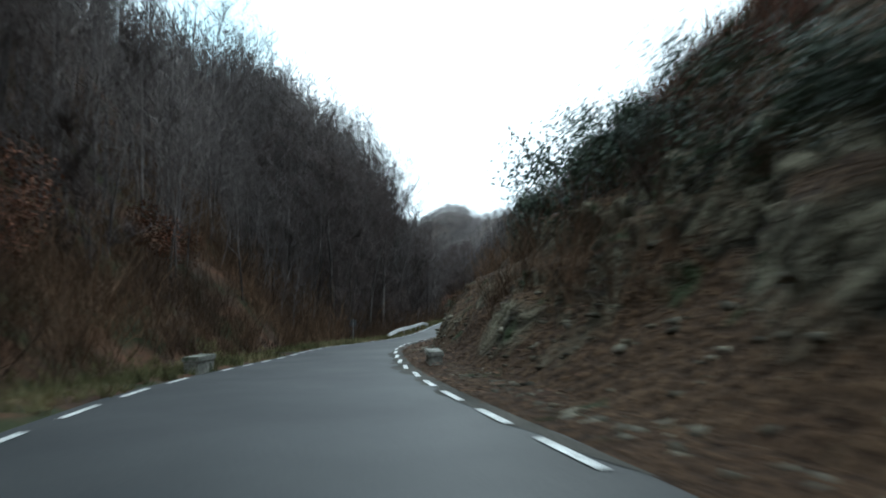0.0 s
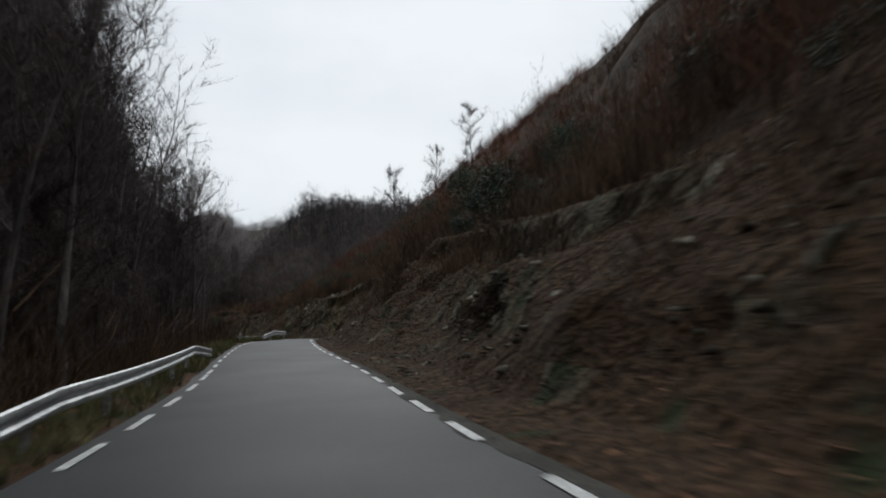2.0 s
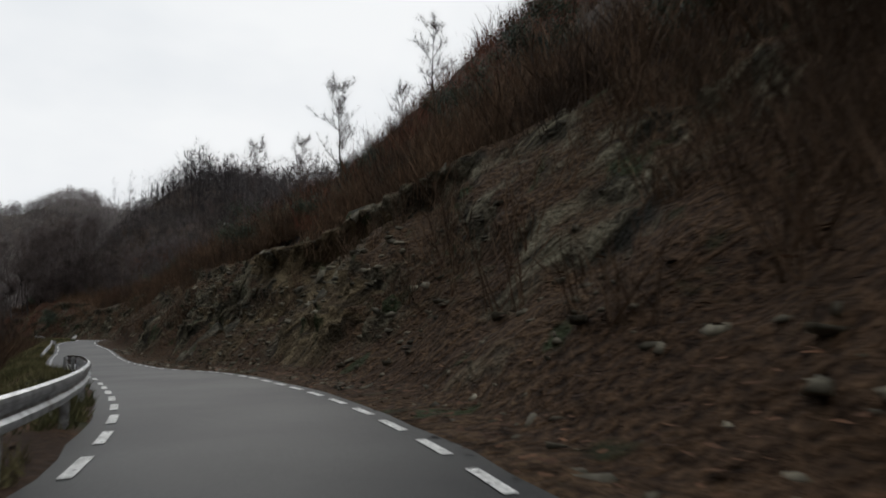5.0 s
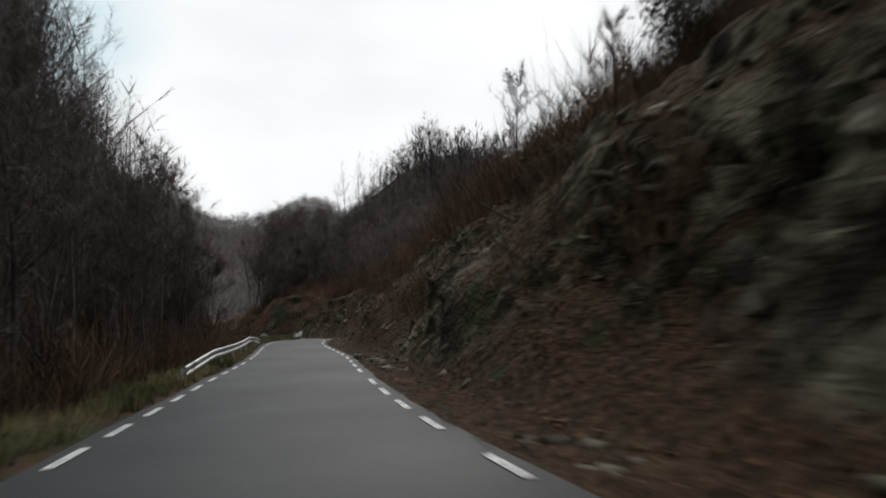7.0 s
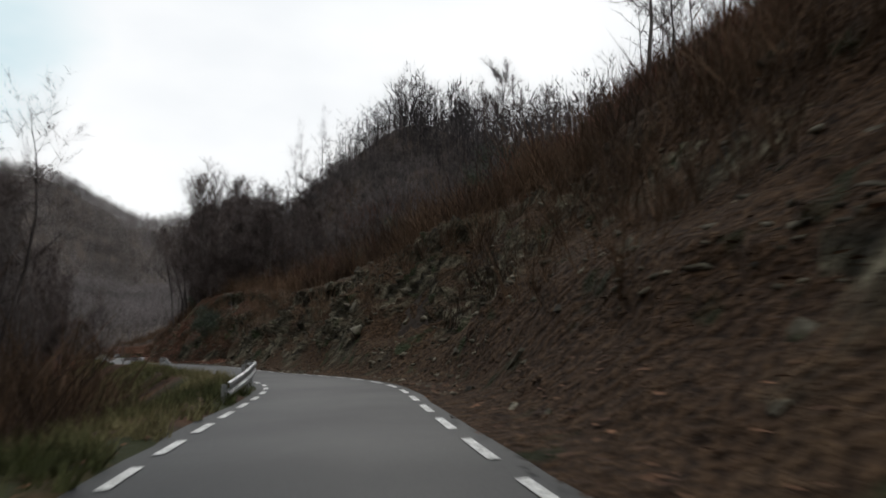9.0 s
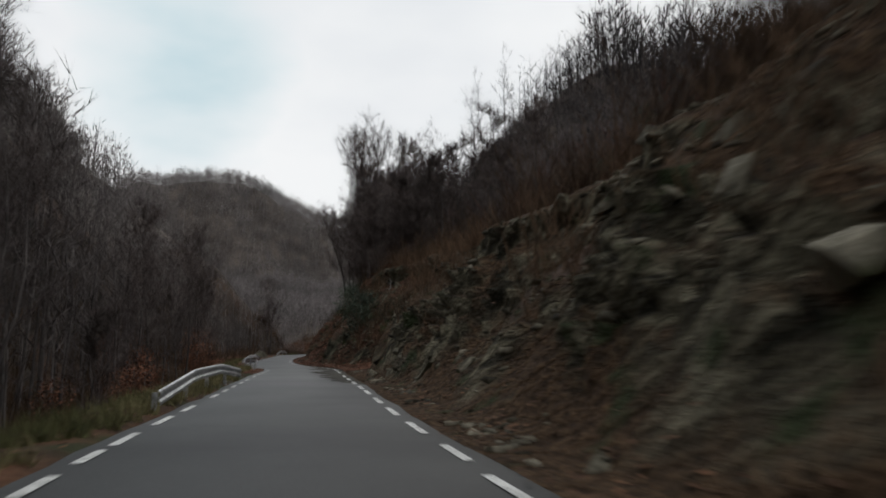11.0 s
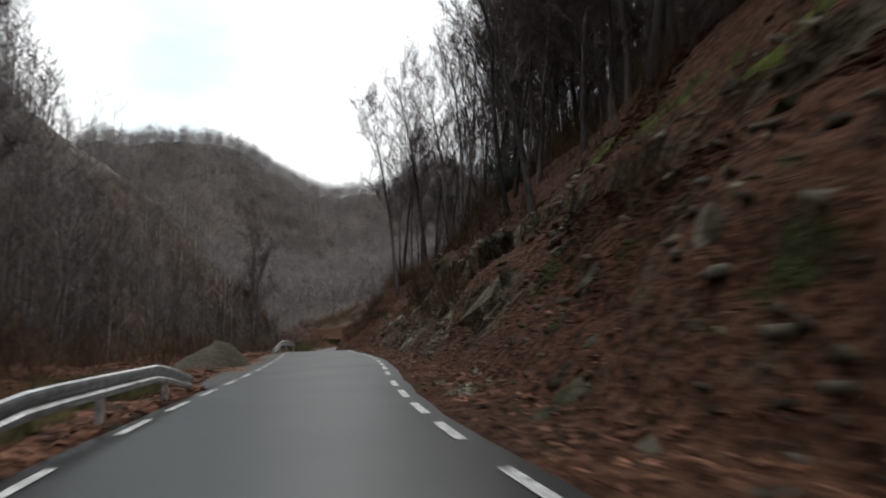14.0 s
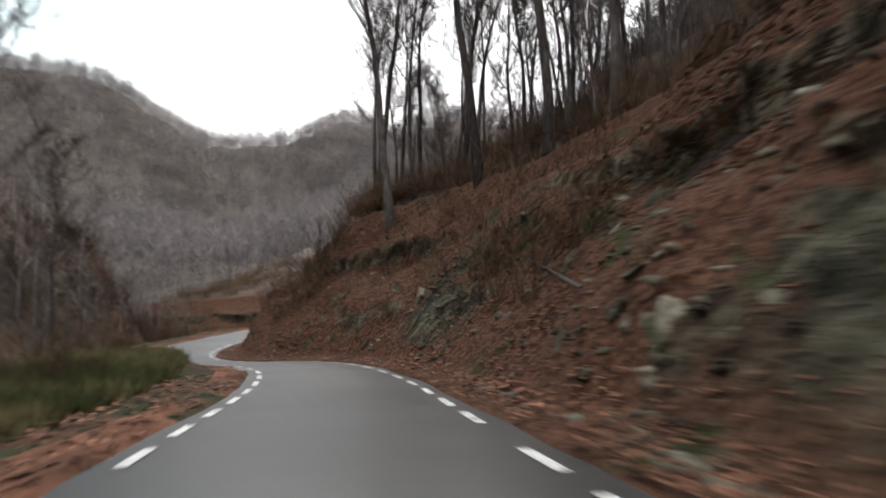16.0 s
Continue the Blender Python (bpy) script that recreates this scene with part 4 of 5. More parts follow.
pts, rg = wood_points(28, WOODS_FAR, (CX[I0 - 6:].min() - 170, CX.max() + 140, CY.max() - 190, CY.max() + 300), lambda s, lat, x, y: ((lat > 45) & (lat < 160)) | (s > ROAD_END - 12))
end_wood = nearest(pts[:, 0], pts[:, 1])[0] > ROAD_END - 12
sizes = rg.uniform(0.8, 1.2, len(pts))
scatter("woodland", FAR_T, pts[~end_wood], sizes[~end_wood], M_DARK_WOODS, "dark leafless woods over the ridge beside the valley", "woods", 38)
scatter("woodland", FAR_T, pts[end_wood], sizes[end_wood] * 0.85, M_HAZY_WOODS, "leafless woods over the hill at the valley's end, paled by painted haze", "woods", 44)
pts, rg = belt_points(43, 620, -18, 48, -40, -7.0)
scatter("woodland", NEAR_T, pts, rg.uniform(0.3, 0.66, len(pts)), M_WOODS, "dense small leafless wood on the leafy slope", "woods", 43)
pts, rg = belt_points(33, 110, 44, 64, -30, -7.5)
scatter("woodland", NEAR_T, pts, rg.uniform(0.45, 0.75, len(pts)), M_WOODS, "leafless brushy wood at the foot of the slope", "woods", 45)
pts, rg = belt_points(23, 320, 62, 130, -26, -8.0)
scatter("woodland", NEAR_T, pts, rg.uniform(0.85, 1.25, len(pts)), M_WOODS, "dense leafless grey-brown wood along the stream", "woods", 33)
pts, rg = belt_points(31, 260, -16, 48, -56, -20)
scatter("woodland", NEAR_T, pts, rg.uniform(0.4, 0.7, len(pts)), M_WOODS, "dense leafless wood high on the leafy slope", "woods", 41)
pts, rg = belt_points(27, 340, 136, 222, -36, -10)
scatter("woodland", NEAR_T, pts, rg.uniform(0.65, 1.0, len(pts)), M_WOODS, "low leafless wood beyond the stream", "woods", 37)
pts, rg = belt_points(29, 55, 124, 170, -17, -9)
scatter("woodland", NEAR_T, pts, rg.uniform(0.75, 1.1, len(pts)), M_WOODS, "leafless grey-brown wood beside the stream", "woods", 39)
pts, rg = belt_points(24, 300, 222, 302, -40, -9.0)
scatter("woodland", NEAR_T, pts, rg.uniform(0.4, 0.8, len(pts)), M_WOODS, "leafless grey-brown wood on the stream bank", "woods", 34)
pts, rg = belt_points(47, 260, 302, 430, -46, -9.0, lambda s, e, x, y: (s > 328) | (e < -24))
scatter("woodland", NEAR_T, pts, rg.uniform(0.28, 0.5, len(pts)), M_HAZY_WOODS, "leafless wood on the stream bank, haze painted into its pale colour", "woods", 48)
pts, rg = belt_points(53, 90, 302, 328, -24, -9.0)
scatter("woodland", NEAR_T, pts, rg.uniform(0.3, 0.6, len(pts)), M_WOODS, "low brown leafless wood beside the stream", "woods", 52)
pts, rg = belt_points(48, 130, 190, 236, -26, -9.0)
scatter("woodland", NEAR_T, pts, rg.uniform(0.5, 0.9, len(pts)), M_WOODS, "dense leafless wood in the stream's bend", "woods", 49)
pts, rg = belt_points(49, 50, 266, 294, 7.5, 15)
scatter("woodland", NEAR_T, pts, rg.uniform(0.45, 0.7, len(pts)), M_WOODS, "dense leafless wood along the top of the leafy bank", "woods", 50)
# far hill's face: haze stands in the trees' pale colour
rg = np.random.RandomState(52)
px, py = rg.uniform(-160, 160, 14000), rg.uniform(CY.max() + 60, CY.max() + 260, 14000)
scatter("woodland", FAR_T, np.stack([px, py, ground_z(px, py)[0]], 1), rg.uniform(0.6, 0.95, len(px)), M_HAZY_WOODS, "leafless woods on the far hill's steep face, paled by painted haze", "woods", 51)
pts, rg = belt_points(25, NEAR_RIGHT, 286, 400, 14, 34)
scatter("woodland", NEAR_T, pts, rg.uniform(0.65, 0.95, len(pts)), M_WOODS, "leafless beech wood above the cut bank", "woods", 35)
pts, rg = wood_points(22, WOODS_RIGHT, BOX, lambda s, lat, x, y: (lat > key(s, WOOD_EDGE)) & (lat < 120))
scatter("woodland", WOOD_T, pts, rg.uniform(0.35, 0.65, len(pts)), M_DARK_WOODS, "leafless thin woods along the hill's upper slope", "woods", 32)
pts, rg = wood_points(55, 5200, (62, 112, 225, 315), lambda s, lat, x, y: (lat > 15) & (lat < 70))
scatter("woodland", FAR_T, pts, rg.uniform(0.18, 0.36, len(pts)), M_WOODS, "low brown leafless brush on the slope above the cut", "woods", 58)
pts, rg = wood_points(54, 9000, (60, 210, 215, 400), lambda s, lat, x, y: (lat > 26) & (lat < 125) & (s > 215))
thin = (pts[:, 1] < 285) | (pts[:, 0] < 85)
scatter("woodland", FAR_T, pts[thin], rg.uniform(0.25, 0.4, len(pts))[thin], M_DARK_WOODS, "low dark leafless brush above the cut", "woods", 57)
scatter("woodland", WOOD_T, pts[~thin], rg.uniform(0.5, 0.75, len(pts))[~thin], M_DARK_WOODS, "dark leafless woods over the ridge above the cut", "woods", 56)


# brushwood on the banks and slopes
def bush_template(seed, n, height):
    rg = random.Random(seed)
    v, f = [], []
    for _ in range(n):
        t, a = rg.uniform(0, 6.28), rg.uniform(0.05, 0.9)
        d = Vector((math.cos(t) * a, math.sin(t) * a, 1)).normalized()
        o = Vector((rg.uniform(-.25, .25), rg.uniform(-.25, .25), 0))
        L = height * rg.uniform(0.4, 1.0)
        twig(v, f, o, d, L, 0.012, rg)
        for _ in range(2):
            e = (d + Vector((rg.uniform(-.8, .8), rg.uniform(-.8, .8), rg.uniform(-.2, .6)))).normalized()
            twig(v, f, o + d * L * rg.uniform(0.3, 0.8), e, L * 0.45, 0.008, rg)
    return np.array(v), np.array(f)


BUSH_T = [bush_template(700 + k, 16, 1.0 + 0.25 * k) for k in range(5)]


END = ROAD_END - 8
patch = lambda s, e, x, y: fbm(x / 6.0, y / 6.0, 2) > -0.12
pts, rg = belt_points(41, 15000, ROAD_START + 5, END, 2.6, 30.0, patch)
scatter("brushwood", BUSH_T, pts, rg.uniform(0.6, 1.5, len(pts)), M_SCRUB, "dry brown brushwood over the cut bank", "brushwood", 51)
pts, rg = belt_points(43, 11000, ROAD_START + 5, 262, 8.0, 60.0, lambda s, e, x, y: fbm(x / 11.0, y / 11.0, 2) > -0.15)
scatter("bracken_scrub", BUSH_T, pts, rg.uniform(0.9, 2.0, len(pts)), M_BRACKEN, "russet scrub covering the upper slope", "scrub", 55)
pts, rg = belt_points(42, 6500, ROAD_START + 5, END, -22.0, -3.2, patch)
scatter("brushwood", BUSH_T, pts, rg.uniform(0.6, 1.5, len(pts)), M_SCRUB, "dry brown undergrowth beside the stream", "brushwood", 52)

# thicket along the top of the cut and over the stream bank
for seed, count, s0, s1, e0, e1, small, tall, label in THICKETS:
    pts, rg = belt_points(seed, count, s0, s1, e0, e1, lambda s, e, x, y: fbm(x / 5.0, y / 5.0, 2) > -0.2)
    scatter("thicket", BUSH_T, pts, rg.uniform(small, tall, len(pts)), M_SCRUB, label, "thicket", seed + 20, 0.15)

# fallen leaves along the gutters
LEAF_T = []
for k in range(4):
    v = np.array([(-0.05, -0.03, 0.01), (0.05, -0.03, 0.02), (0.06, 0.035, 0.03), (-0.045, 0.03, 0.015)]) * (0.9 + 0.2 * k)
    v[:, 2] += np.random.RandomState(k).uniform(0, 0.03, 4)
    LEAF_T.append((v, np.array([(0, 1, 2), (0, 2, 3)])))
for lo, hi, count, s0, s1, fresh in LEAF_BELTS:
    pts, rg = belt_points(int(60 + lo * 3 + s0), count, s0, s1, lo, hi)
    scatter("fallen_leaves", LEAF_T, pts, rg.uniform(0.55, 1.15, len(pts)), M_LEAF if fresh else M_OLD_LEAF, "rust-brown fallen leaves along the road's edge" if fresh else "dull brown rotting leaves along the road's edge", "leaves", 53, 0.5, -0.03)

# grass tufts on the verge
TUFT_T = []
for k in range(4):
    rg_ = random.Random(800 + k)
    v, f = [], []
    for _ in range(14):
        t, a = rg_.uniform(0, 6.28), rg_.uniform(0.1, 1.0)
        twig(v, f, Vector((rg_.uniform(-.1, .1), rg_.uniform(-.1, .1), 0)), Vector((math.cos(t) * a, math.sin(t) * a, 1)).normalized(), rg_.uniform(0.15, 0.4), 0.012, rg_)
    TUFT_T.append((np.array(v), np.array(f)))
for lo, hi, count, s0, s1 in GRASS_BELTS:
    pts, rg = belt_points(int(90 + s0), count, s0, s1, lo, hi, lambda s, e, x, y: fbm(x / 3.0, y / 3.0, 2) > -0.25)
    scatter("grass", TUFT_T, pts, rg.uniform(0.7, 1.4, len(pts)), M_GRASS, "tired yellow-green winter grass on the verge", "grass", 54, 0.06, 0.0)


# evergreen shrubs and ivy on the right-hand slope
def shrub_mesh(seed, size):
    rg = random.Random(seed)
    v, f = [], []
    for _ in range(9):
        c = Vector((rg.uniform(-.8, .8), rg.uniform(-.8, .8), rg.uniform(0.2, 1.3))) * size
        for _ in range(330):
            d = Vector((rg.gauss(0, 1), rg.gauss(0, 1), rg.gauss(0, 1))).normalized()
            o = c + d * rg.uniform(0.08, 0.55) * size
            q = d.cross(Vector((rg.uniform(-1, 1), rg.uniform(-1, 1), rg.uniform(-1, 1)))).normalized()
            r = (d * 0.5 + q.cross(d)).normalized()
            L, i = rg.uniform(0.028, 0.055) * size ** 0.5, len(v)
            v.extend((tuple(o), tuple(o + q * L * 0.5 + r * L), tuple(o + r * 2.1 * L), tuple(o - q * L * 0.5 + r * L)))
            f.extend(((i, i + 1, i + 2), (i, i + 2, i + 3)))
    stem_v, stem_f = [], []
    for _ in range(6):
        cone(stem_v, stem_f, Vector((rg.uniform(-.1, .1), rg.uniform(-.1, .1), -0.3)), Vector((rg.uniform(-.8, .8), rg.uniform(-.8, .8), rg.uniform(0.6, 1.3))) * size, 0.03, 0.008, 4)
    return tri_mesh("foliage", v, f, M_IVY), tri_mesh("stem", stem_v, stem_f, M_BARK)


SHRUBS = [shrub_mesh(900 + k, 0.9 + 0.25 * k) for k in range(4)]
rs = random.Random(5)
for s0, s1, e0, e1, count in SHRUB_BELTS:
    for _ in range(count):
        s, e = rs.uniform(s0, s1), rs.uniform(e0, e1)
        x, y, zr, h = at(s, float(half(s)) + e)
        z = float(ground_z(x, y)[0][0])
        ob = new("evergreen_shrub")
        fo, st = rs.choice(SHRUBS)
        part("foliage", fo, ob), part("stem", st, ob)
        k = rs.uniform(0.7, 1.4)
        ob.matrix_world = Matrix.Translation((float(x), float(y), z - 0.1)) @ Euler((0, 0, rs.uniform(0, 6.28))).to_matrix().to_4x4() @ Matrix.Diagonal((k, k, k, 1))
        tagged(ob, "dark green evergreen shrub clinging to the slope", "shrub", "shrubs on the cut slope")


# broken stone lying on the banks
def chip_template(seed):
    rg = random.Random(seed)
    bm = bmesh.new()
    for _ in range(9):
        bm.verts.new((rg.uniform(-1, 1), rg.uniform(-0.7, 0.7), rg.uniform(-0.4, 0.4)))
    r = bmesh.ops.convex_hull(bm, input=bm.verts[:])
    bmesh.ops.delete(bm, geom=[g for g in r["geom_interior"] if isinstance(g, bmesh.types.BMVert)], context='VERTS')
    bmesh.ops.triangulate(bm, faces=bm.faces[:])
    bm.verts.index_update()
    v, f = np.array([tuple(q.co) for q in bm.verts]), np.array([[q.index for q in p.verts] for p in bm.faces])
    bm.free()
    return v, f


CHIP_T = [chip_template(980 + k) for k in range(8)]
for seed, count, s0, s1, e0, e1, big in CHIPS:
    rg = np.random.RandomState(seed)
    cs, ce = rg.uniform(s0, s1, count), e0 + (e1 - e0) * rg.uniform(0, 1, count) ** 1.4
    ok = fbm(cs / 3.5, ce / 2.0 + 20, 3) > -0.02
    pts = right_z(cs[ok], ce[ok] - 0.16, None, None, None, None)
    scatter("broken_stone", CHIP_T, pts, big * rg.uniform(0.25, 1.0, len(pts)) ** 2 + 0.03, M_CHIP, "grey-brown broken stone lying on the bank", "stones", seed + 3, 0.5, 0.02)


# ---- guard rails ----
def sweep_rail(s0, s1, off, flare0, flare1, ends):
    """The beam's mesh and the post places of a rail on the left, off metres outside the edge line."""
    prof = ((0.00, 0.155), (0.035, 0.135), (0.05, 0.10), (0.05, 0.065), (0.012, 0.03), (0.0, 0.0), (0.012, -0.03), (0.05, -0.065), (0.05, -0.10), (0.035, -0.135), (0.0, -0.155))
    n = max(int((s1 - s0) / 0.8), 4)
    v, f, line = [], [], []
    for k in range(n + 1):
        s = s0 + (s1 - s0) * k / n
        a, b = s - s0, s1 - s
        lift = RAIL_TOP - 0.155
        o = off
        if a < 4.2 and ends[0]:
            lift -= (1 - a / 4.2) * ends[0]
            o += (1 - a / 4.2) * flare0
        if b < 2.2 and ends[1]:
            lift -= (1 - b / 2.2) * ends[1]
            o += (1 - b / 2.2) * flare1
        line.append((s, o, lift))
        hw = float(half(s))
        for out, up in prof + tuple((q - 0.006, w) for q, w in prof[::-1]):
            x, y, z, h = at(s, -(hw + o) + out)
            v.append((float(x), float(y), float(z) + lift + up))
    m = 2 * len(prof)
    for k in range(n):
        for j in range(m):
            f.append((k * m + j, k * m + (j + 1) % m, (k + 1) * m + (j + 1) % m, (k + 1) * m + j))
    f.append(tuple(range(m))[::-1]), f.append(tuple(n * m + j for j in range(m)))
    return mesh_from("beam", v, f, M_STEEL), line


def box_mesh(name, sx, sy, sz, material, bevel=0.01, jitter=0.0, seed=0):
    bm = bmesh.new()
    bmesh.ops.create_cube(bm, size=1.0, matrix=Matrix.Diagonal((sx, sy, sz, 1)))
    bmesh.ops.translate(bm, vec=(0, 0, sz / 2), verts=bm.verts)
    bmesh.ops.bevel(bm, geom=bm.edges[:], offset=bevel, segments=2, affect='EDGES')
    rg = random.Random(seed)
    for q in bm.verts:
        q.co += Vector((rg.uniform(-jitter, jitter), rg.uniform(-jitter, jitter), rg.uniform(-jitter, jitter)))
    me = bpy.data.meshes.new(name)
    bm.to_mesh(me), bm.free()
    me.materials.append(material)
    return me


POST = box_mesh("post", 0.10, 0.06, 1.3, M_STEEL, 0.008)
for s0, s1, off, fl0, fl1, e0, e1 in RAILS:
    rail = new("guard_rail")
    me, line = sweep_rail(s0, s1, off, fl0, fl1, (e0, e1))
    part("beam", me, rail, "dull galvanised corrugated steel beam")
    for s, o, lift in line[::4]:
        x, y, z, h = at(s, -(float(half(s)) + o) - 0.06)
        p = part("post", POST, rail)
        p.matrix_world = Matrix.Translation((float(x), float(y), float(z) + lift + 0.12 - 1.3)) @ Euler((0, 0, float(h))).to_matrix().to_4x4()
    tagged(rail, "dull galvanised steel guard rail with its ends turned down", "guard rail", "guard rails along the road")


# ---- culvert parapets, grit heap ----
for s, lat, lx, ly, lz, up in PARAPETS:
    x, y, z, h = at(s, lat)
    ob = new("culvert_parapet")
    part("wall", box_mesh("wall", lx * 0.78, ly * 0.96, lz - 0.12, M_CONC, 0.02, 0.006, int(s)), ob)
    cap = part("coping", box_mesh("coping", lx, ly, 0.14, M_CONC, 0.025, 0.005, int(s) + 1), ob, "pale worn concrete coping slab")
    cap.location = (0, 0, lz - 0.125)
    ob.matrix_world = Matrix.Translation((float(x), float(y), float(z) + up)) @ Euler((0, 0, float(h))).to_matrix().to_4x4()
    tagged(ob, "low mossy concrete culvert parapet beside the road", "parapet", "culvert parapets")

hs, hl, hr, hz = HEAP
x, y, z, h = at(hs, hl)
v, f = [], []
for j in range(15):
    r = hr * j / 14
    for k in range(40):
        t = 2 * math.pi * k / 40
        q = r * (1 + 0.18 * math.sin(2 * t + 1) + 0.10 * float(fbm(math.cos(t) * 2, math.sin(t) * 2 + 9, 2)))
        rise = hz * max(0.0, 1 - (r / hr) ** 2.0) ** 1.2 * (1 + 0.15 * math.sin(t + 2)) + 0.10 * float(fbm(q * math.cos(t) * 1.5, q * math.sin(t) * 1.5, 3))
        v.append((q * math.cos(t), q * math.sin(t) * 1.25, rise - 0.25))
for j in range(14):
    for k in range(40):
        m = (k + 1) % 40
        f.append((j * 40 + k, (j + 1) * 40 + k, (j + 1) * 40 + m, j * 40 + m))
heap = new("gravel_mound", mesh_from("gravel_mound", v, f, M_GRAVEL, True))
heap.matrix_world = Matrix.Translation((float(x), float(y), float(ground_z(x, y)[0][0]) + 0.1)) @ Euler((0, 0, float(h))).to_matrix().to_4x4()
tagged(heap, "pale heap of road grit on the verge", "heap")


# pale dusty strips at the road's right edge
def dust_z(S, LT, x, y, zr, h):
    s0, s1, wide = DUST_NOW
    t = np.clip((S - s0) / (s1 - s0), 0, 1)
    w = wide * np.sin(np.pi * t) ** 0.5 * (1 + 0.5 * fbm(S / 2.0, LT * 0 + 4.0, 3) + 0.7 * fbm(S / 0.5, LT * 0 + 9.0, 3)) + 0.02
    lat = half(S) + 0.30 - w * (1 - LT)
    x, y, zr, h = at(S, lat)
    return np.stack([x, y, zr + 0.02 * (1 - np.clip(lat / (half(S) + 0.28), -1, 1) ** 2) + 0.006], 1)


for DUST_NOW in DUST:
    strip("road_edge", DUST_NOW[0], DUST_NOW[1], np.linspace(0, 1, 5), 0.5, dust_z, M_DUST, "pale dusty strip along the asphalt's edge", "road")

# strip of old asphalt beside the carriageway
def lay_by_z(S, LT, x, y, zr, h):
    s0, s1, wide = LAY_BY
    t = np.clip((S - s0) / (s1 - s0), 0, 1)
    w = wide * np.sin(np.pi * t) ** 0.6 * (1 + 0.22 * fbm(S / 3.0, LT * 0 + 4.0, 2)) + 0.05
    lat = -(half(S) + 0.2 + w * LT)
    x, y, zr, h = at(S, lat)
    return np.stack([x, y, zr + 0.052 - 0.045 * (1 - np.clip(LT * 3, 0, 1))], 1)


strip("lay_by", LAY_BY[0], LAY_BY[1], np.linspace(1, 0, 6), 0.4, lay_by_z, M_OLD_ASPHALT, "worn strip of old asphalt beside the carriageway", "road")

# small road sign, seen from behind
for s, lat, tall in SIGNS:
    x, y, z, h = at(s, lat)
    sign = new("road_sign")
    v, f = [], []
    cone(v, f, Vector((0, 0, -0.6)), Vector((0, 0, tall)), 0.03, 0.03, 10)
    part("post", tri_mesh("post", v, f, M_STEEL), sign)
    pl = part("plate", box_mesh("plate", 0.45, 0.02, 0.45, M_SIGN, 0.006), sign, "dull grey back of a sign plate")
    pl.location = (0, 0.035, tall - 0.5)
    sign.matrix_world = Matrix.Translation((float(x), float(y), float(z) - 0.2)) @ Euler((0, 0, float(h))).to_matrix().to_4x4()
    tagged(sign, "small road sign on a thin steel post on the verge", "road sign")


# saplings that keep their brown leaves
def leafy(seed, size):
    rg = random.Random(seed)
    v, f = [], []
    for _ in range(900):
        d = Vector((rg.gauss(0, 1), rg.gauss(0, 1), rg.gauss(0, 1.3))).normalized()
        o = Vector((0, 0, 1.5 * size)) + Vector((d.x * 0.9, d.y * 0.9, d.z * 1.3)) * size * rg.uniform(0.25, 1.0)
        q = Vector((rg.uniform(-1, 1), rg.uniform(-1, 1), rg.uniform(-1, 1))).normalized()
        r = q.orthogonal().normalized()
        L, i = rg.uniform(0.05, 0.09), len(v)
        v.extend((tuple(o), tuple(o + q * L + r * L * 0.5), tuple(o + q * 2 * L), tuple(o + q * L - r * L * 0.5)))
        f.extend(((i, i + 1, i + 2), (i, i + 2, i + 3)))
    sv, sf = [], []
    cone(sv, sf, Vector((0, 0, -0.4)), Vector((0.1, 0, 2.6 * size)), 0.05, 0.012, 6)
    for _ in range(16):
        a = Vector((0.04, 0, rg.uniform(0.5, 2.2) * size))
        d = Vector((rg.uniform(-1, 1), rg.uniform(-1, 1), 0.7)).normalized()
        cone(sv, sf, a, a + d * size * rg.uniform(0.5, 1.0), 0.015, 0.004, 3)
    return tri_mesh("leaves", v, f, M_LEAF), tri_mesh("stem", sv, sf, M_BARK)


BROWN = [leafy(950 + k, 1.0 + 0.3 * k) for k in range(3)]
for s0, s1, e0, e1, count in BROWN_BELTS:
    for _ in range(count):
        s, e = rs.uniform(s0, s1), rs.uniform(e0, e1)
        x, y, zr, h = at(s, (float(half(s)) + e) if e > 0 else e - float(half(s)))
        ob = new("beech_sapling")
        le, st = rs.choice(BROWN)
        part("leaves", le, ob), part("stem", st, ob)
        k = rs.uniform(0.8, 1.4)
        ob.matrix_world = Matrix.Translation((float(x), float(y), float(ground_z(x, y)[0][0]) - 0.1)) @ Euler((0, 0, rs.uniform(0, 6.28))).to_matrix().to_4x4() @ Matrix.Diagonal((k, k, k, 1))
        tagged(ob, "young beech still holding its dry orange-brown leaves", "sapling", "brown-leaved saplings")

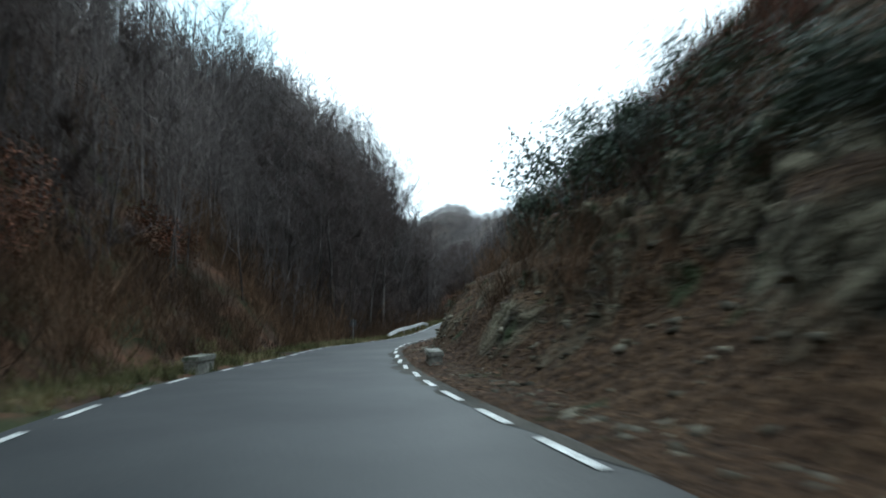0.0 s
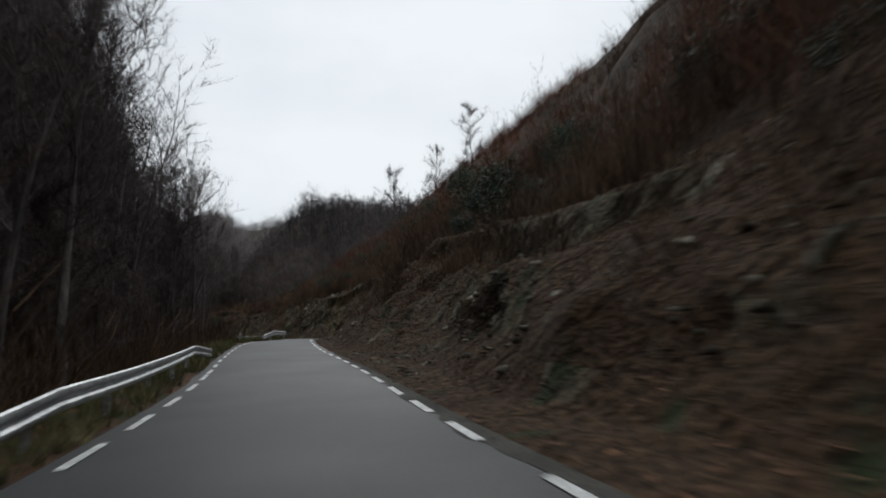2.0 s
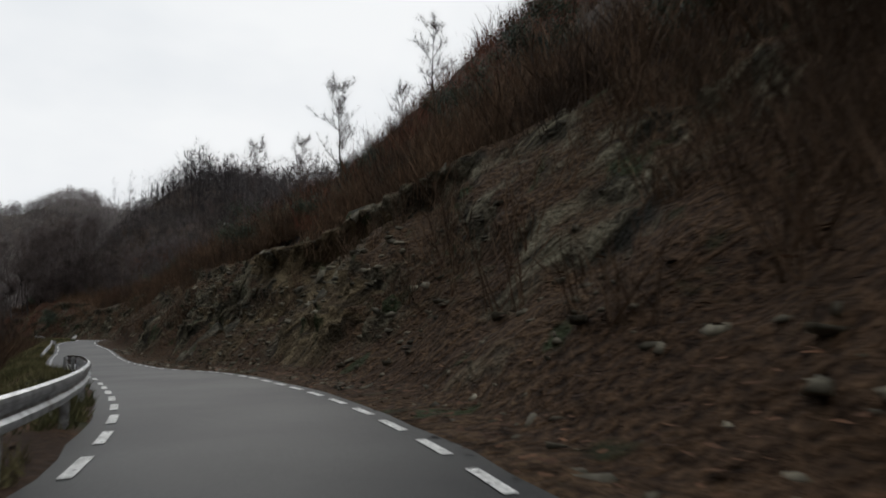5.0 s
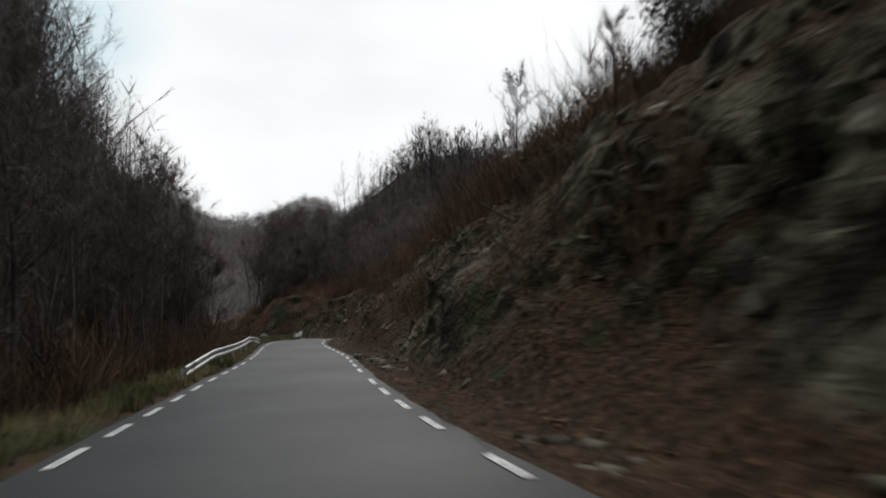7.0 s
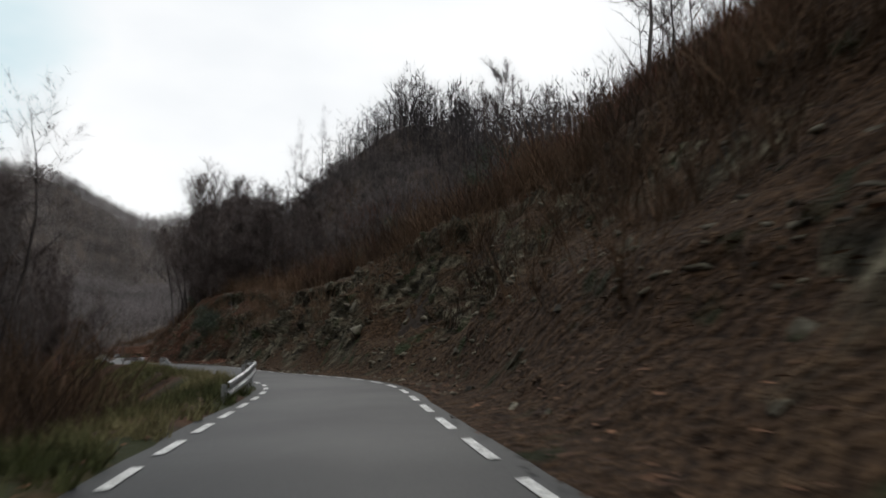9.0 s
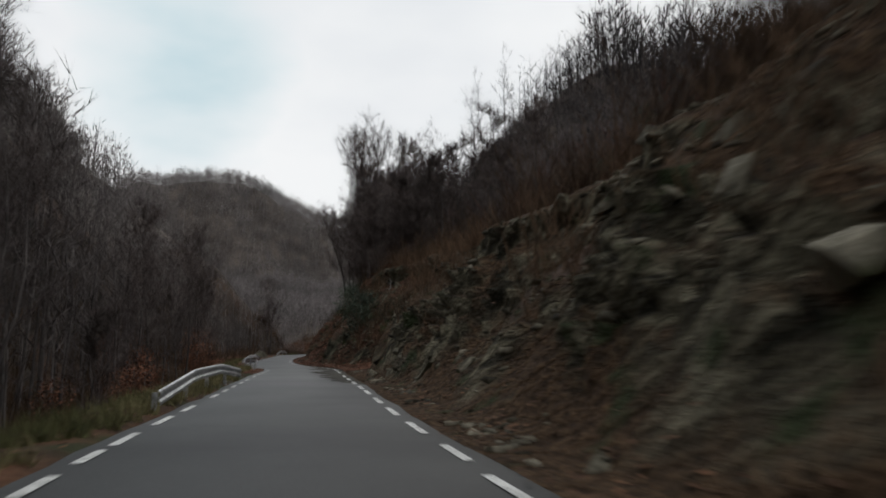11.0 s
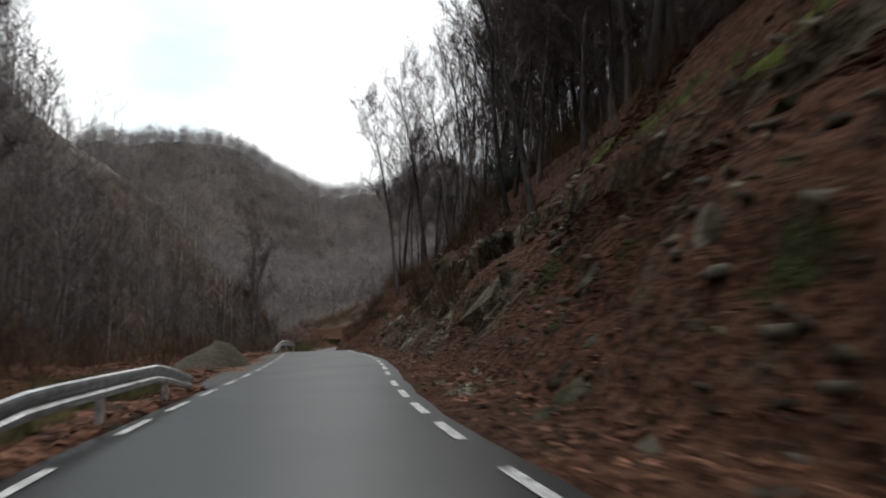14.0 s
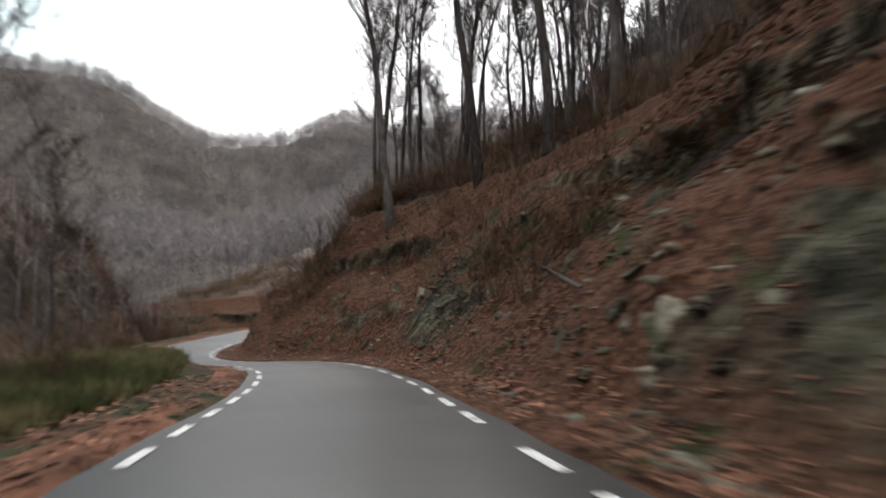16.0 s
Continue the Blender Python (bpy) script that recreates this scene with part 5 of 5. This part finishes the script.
# fallen branches on the bank
for s, e, length, turn in BRANCHES:
    q = right_z(np.array([s]), np.array([e]), None, None, None, None)[0]
    v, f = [], []
    a, d = Vector((0, 0, 0)), Vector((1, 0, 0.08))
    for k in range(6):
        b_ = a + d * length / 6
        cone(v, f, a, b_, 0.055 - 0.007 * k, 0.048 - 0.007 * k, 6)
        if k in (2, 3, 4):
            cone(v, f, b_, b_ + Vector((0.5, 0.45 * (-1) ** k, 0.2)), 0.02, 0.006, 4)
        a, d = b_, (d + Vector((0, rs.uniform(-0.2, 0.2), rs.uniform(-0.05, 0.12)))).normalized()
    ob = new("fallen_branch", tri_mesh("fallen_branch", v, f, M_BARK))
    ob.matrix_world = Matrix.Translation((float(q[0]), float(q[1]), float(q[2]) + 0.06)) @ Euler((0, radians(-20), radians(turn))).to_matrix().to_4x4()
    tagged(ob, "dark broken branch lying on fallen leaves", "branch")


# ---- rocks of the cut, last ----
def rock_mesh(seed, flat):
    rg = random.Random(seed)
    bm = bmesh.new()
    for _ in range(22):
        bm.verts.new((rg.uniform(-1, 1), rg.uniform(-0.75, 0.75), rg.choice((-flat, -0.3 * flat, 0.4 * flat, flat)) + rg.uniform(-0.08, 0.08)))
    r = bmesh.ops.convex_hull(bm, input=bm.verts[:])
    bmesh.ops.delete(bm, geom=[g for g in r["geom_interior"] if isinstance(g, bmesh.types.BMVert)], context='VERTS')
    me = bpy.data.meshes.new("rock")
    bm.to_mesh(me), bm.free()
    me.materials.append(M_ROCK)
    return me


ROCKS = [rock_mesh(60 + k, 0.35 + 0.1 * (k % 4)) for k in range(10)]
rk = random.Random(9)
for s0, s1, e0, e1, count, size, holder in ROCK_BELTS:
    owner = bank if holder == 0 else bank_2
    for _ in range(count):
        s, e = rk.uniform(s0, s1), rk.uniform(e0, e1)
        LTq = np.array([e - 0.16])
        q = right_z(np.array([s]), LTq, None, None, None, None)[0]
        h = float(at(s, 0)[3])
        ob = part("rock", rk.choice(ROCKS), owner)
        k = size * rk.uniform(0.4, 1.3)
        lie = Euler((0, 0, h)).to_matrix() @ Euler((rk.uniform(-0.3, 0.3), radians(-48) + rk.uniform(-0.45, 0.45), 0)).to_matrix() @ Euler((0, 0, rk.uniform(0, 6.28))).to_matrix()
        ob.matrix_world = Matrix.Translation(Vector(q) - lie.col[2] * (0.18 + 0.12 * min(k, 1.0)) * k) @ lie.to_4x4() @ Matrix.Diagonal((k, k, k * 0.8, 1))

for s, lat, size in BOULDERS:
    x, y, z, h = at(s, lat)
    stone = ROCKS[3].copy()
    stone.materials[0] = M_CONC
    ob = new("fallen_rock", stone)
    ob.matrix_world = Matrix.Translation((float(x), float(y), float(z) + 0.3 * size)) @ Euler((0.2, 0.1, float(h) + 0.5)).to_matrix().to_4x4() @ Matrix.Diagonal((size, size, size, 1))
    tagged(ob, "grey broken rock lying at the asphalt's edge", "rock")
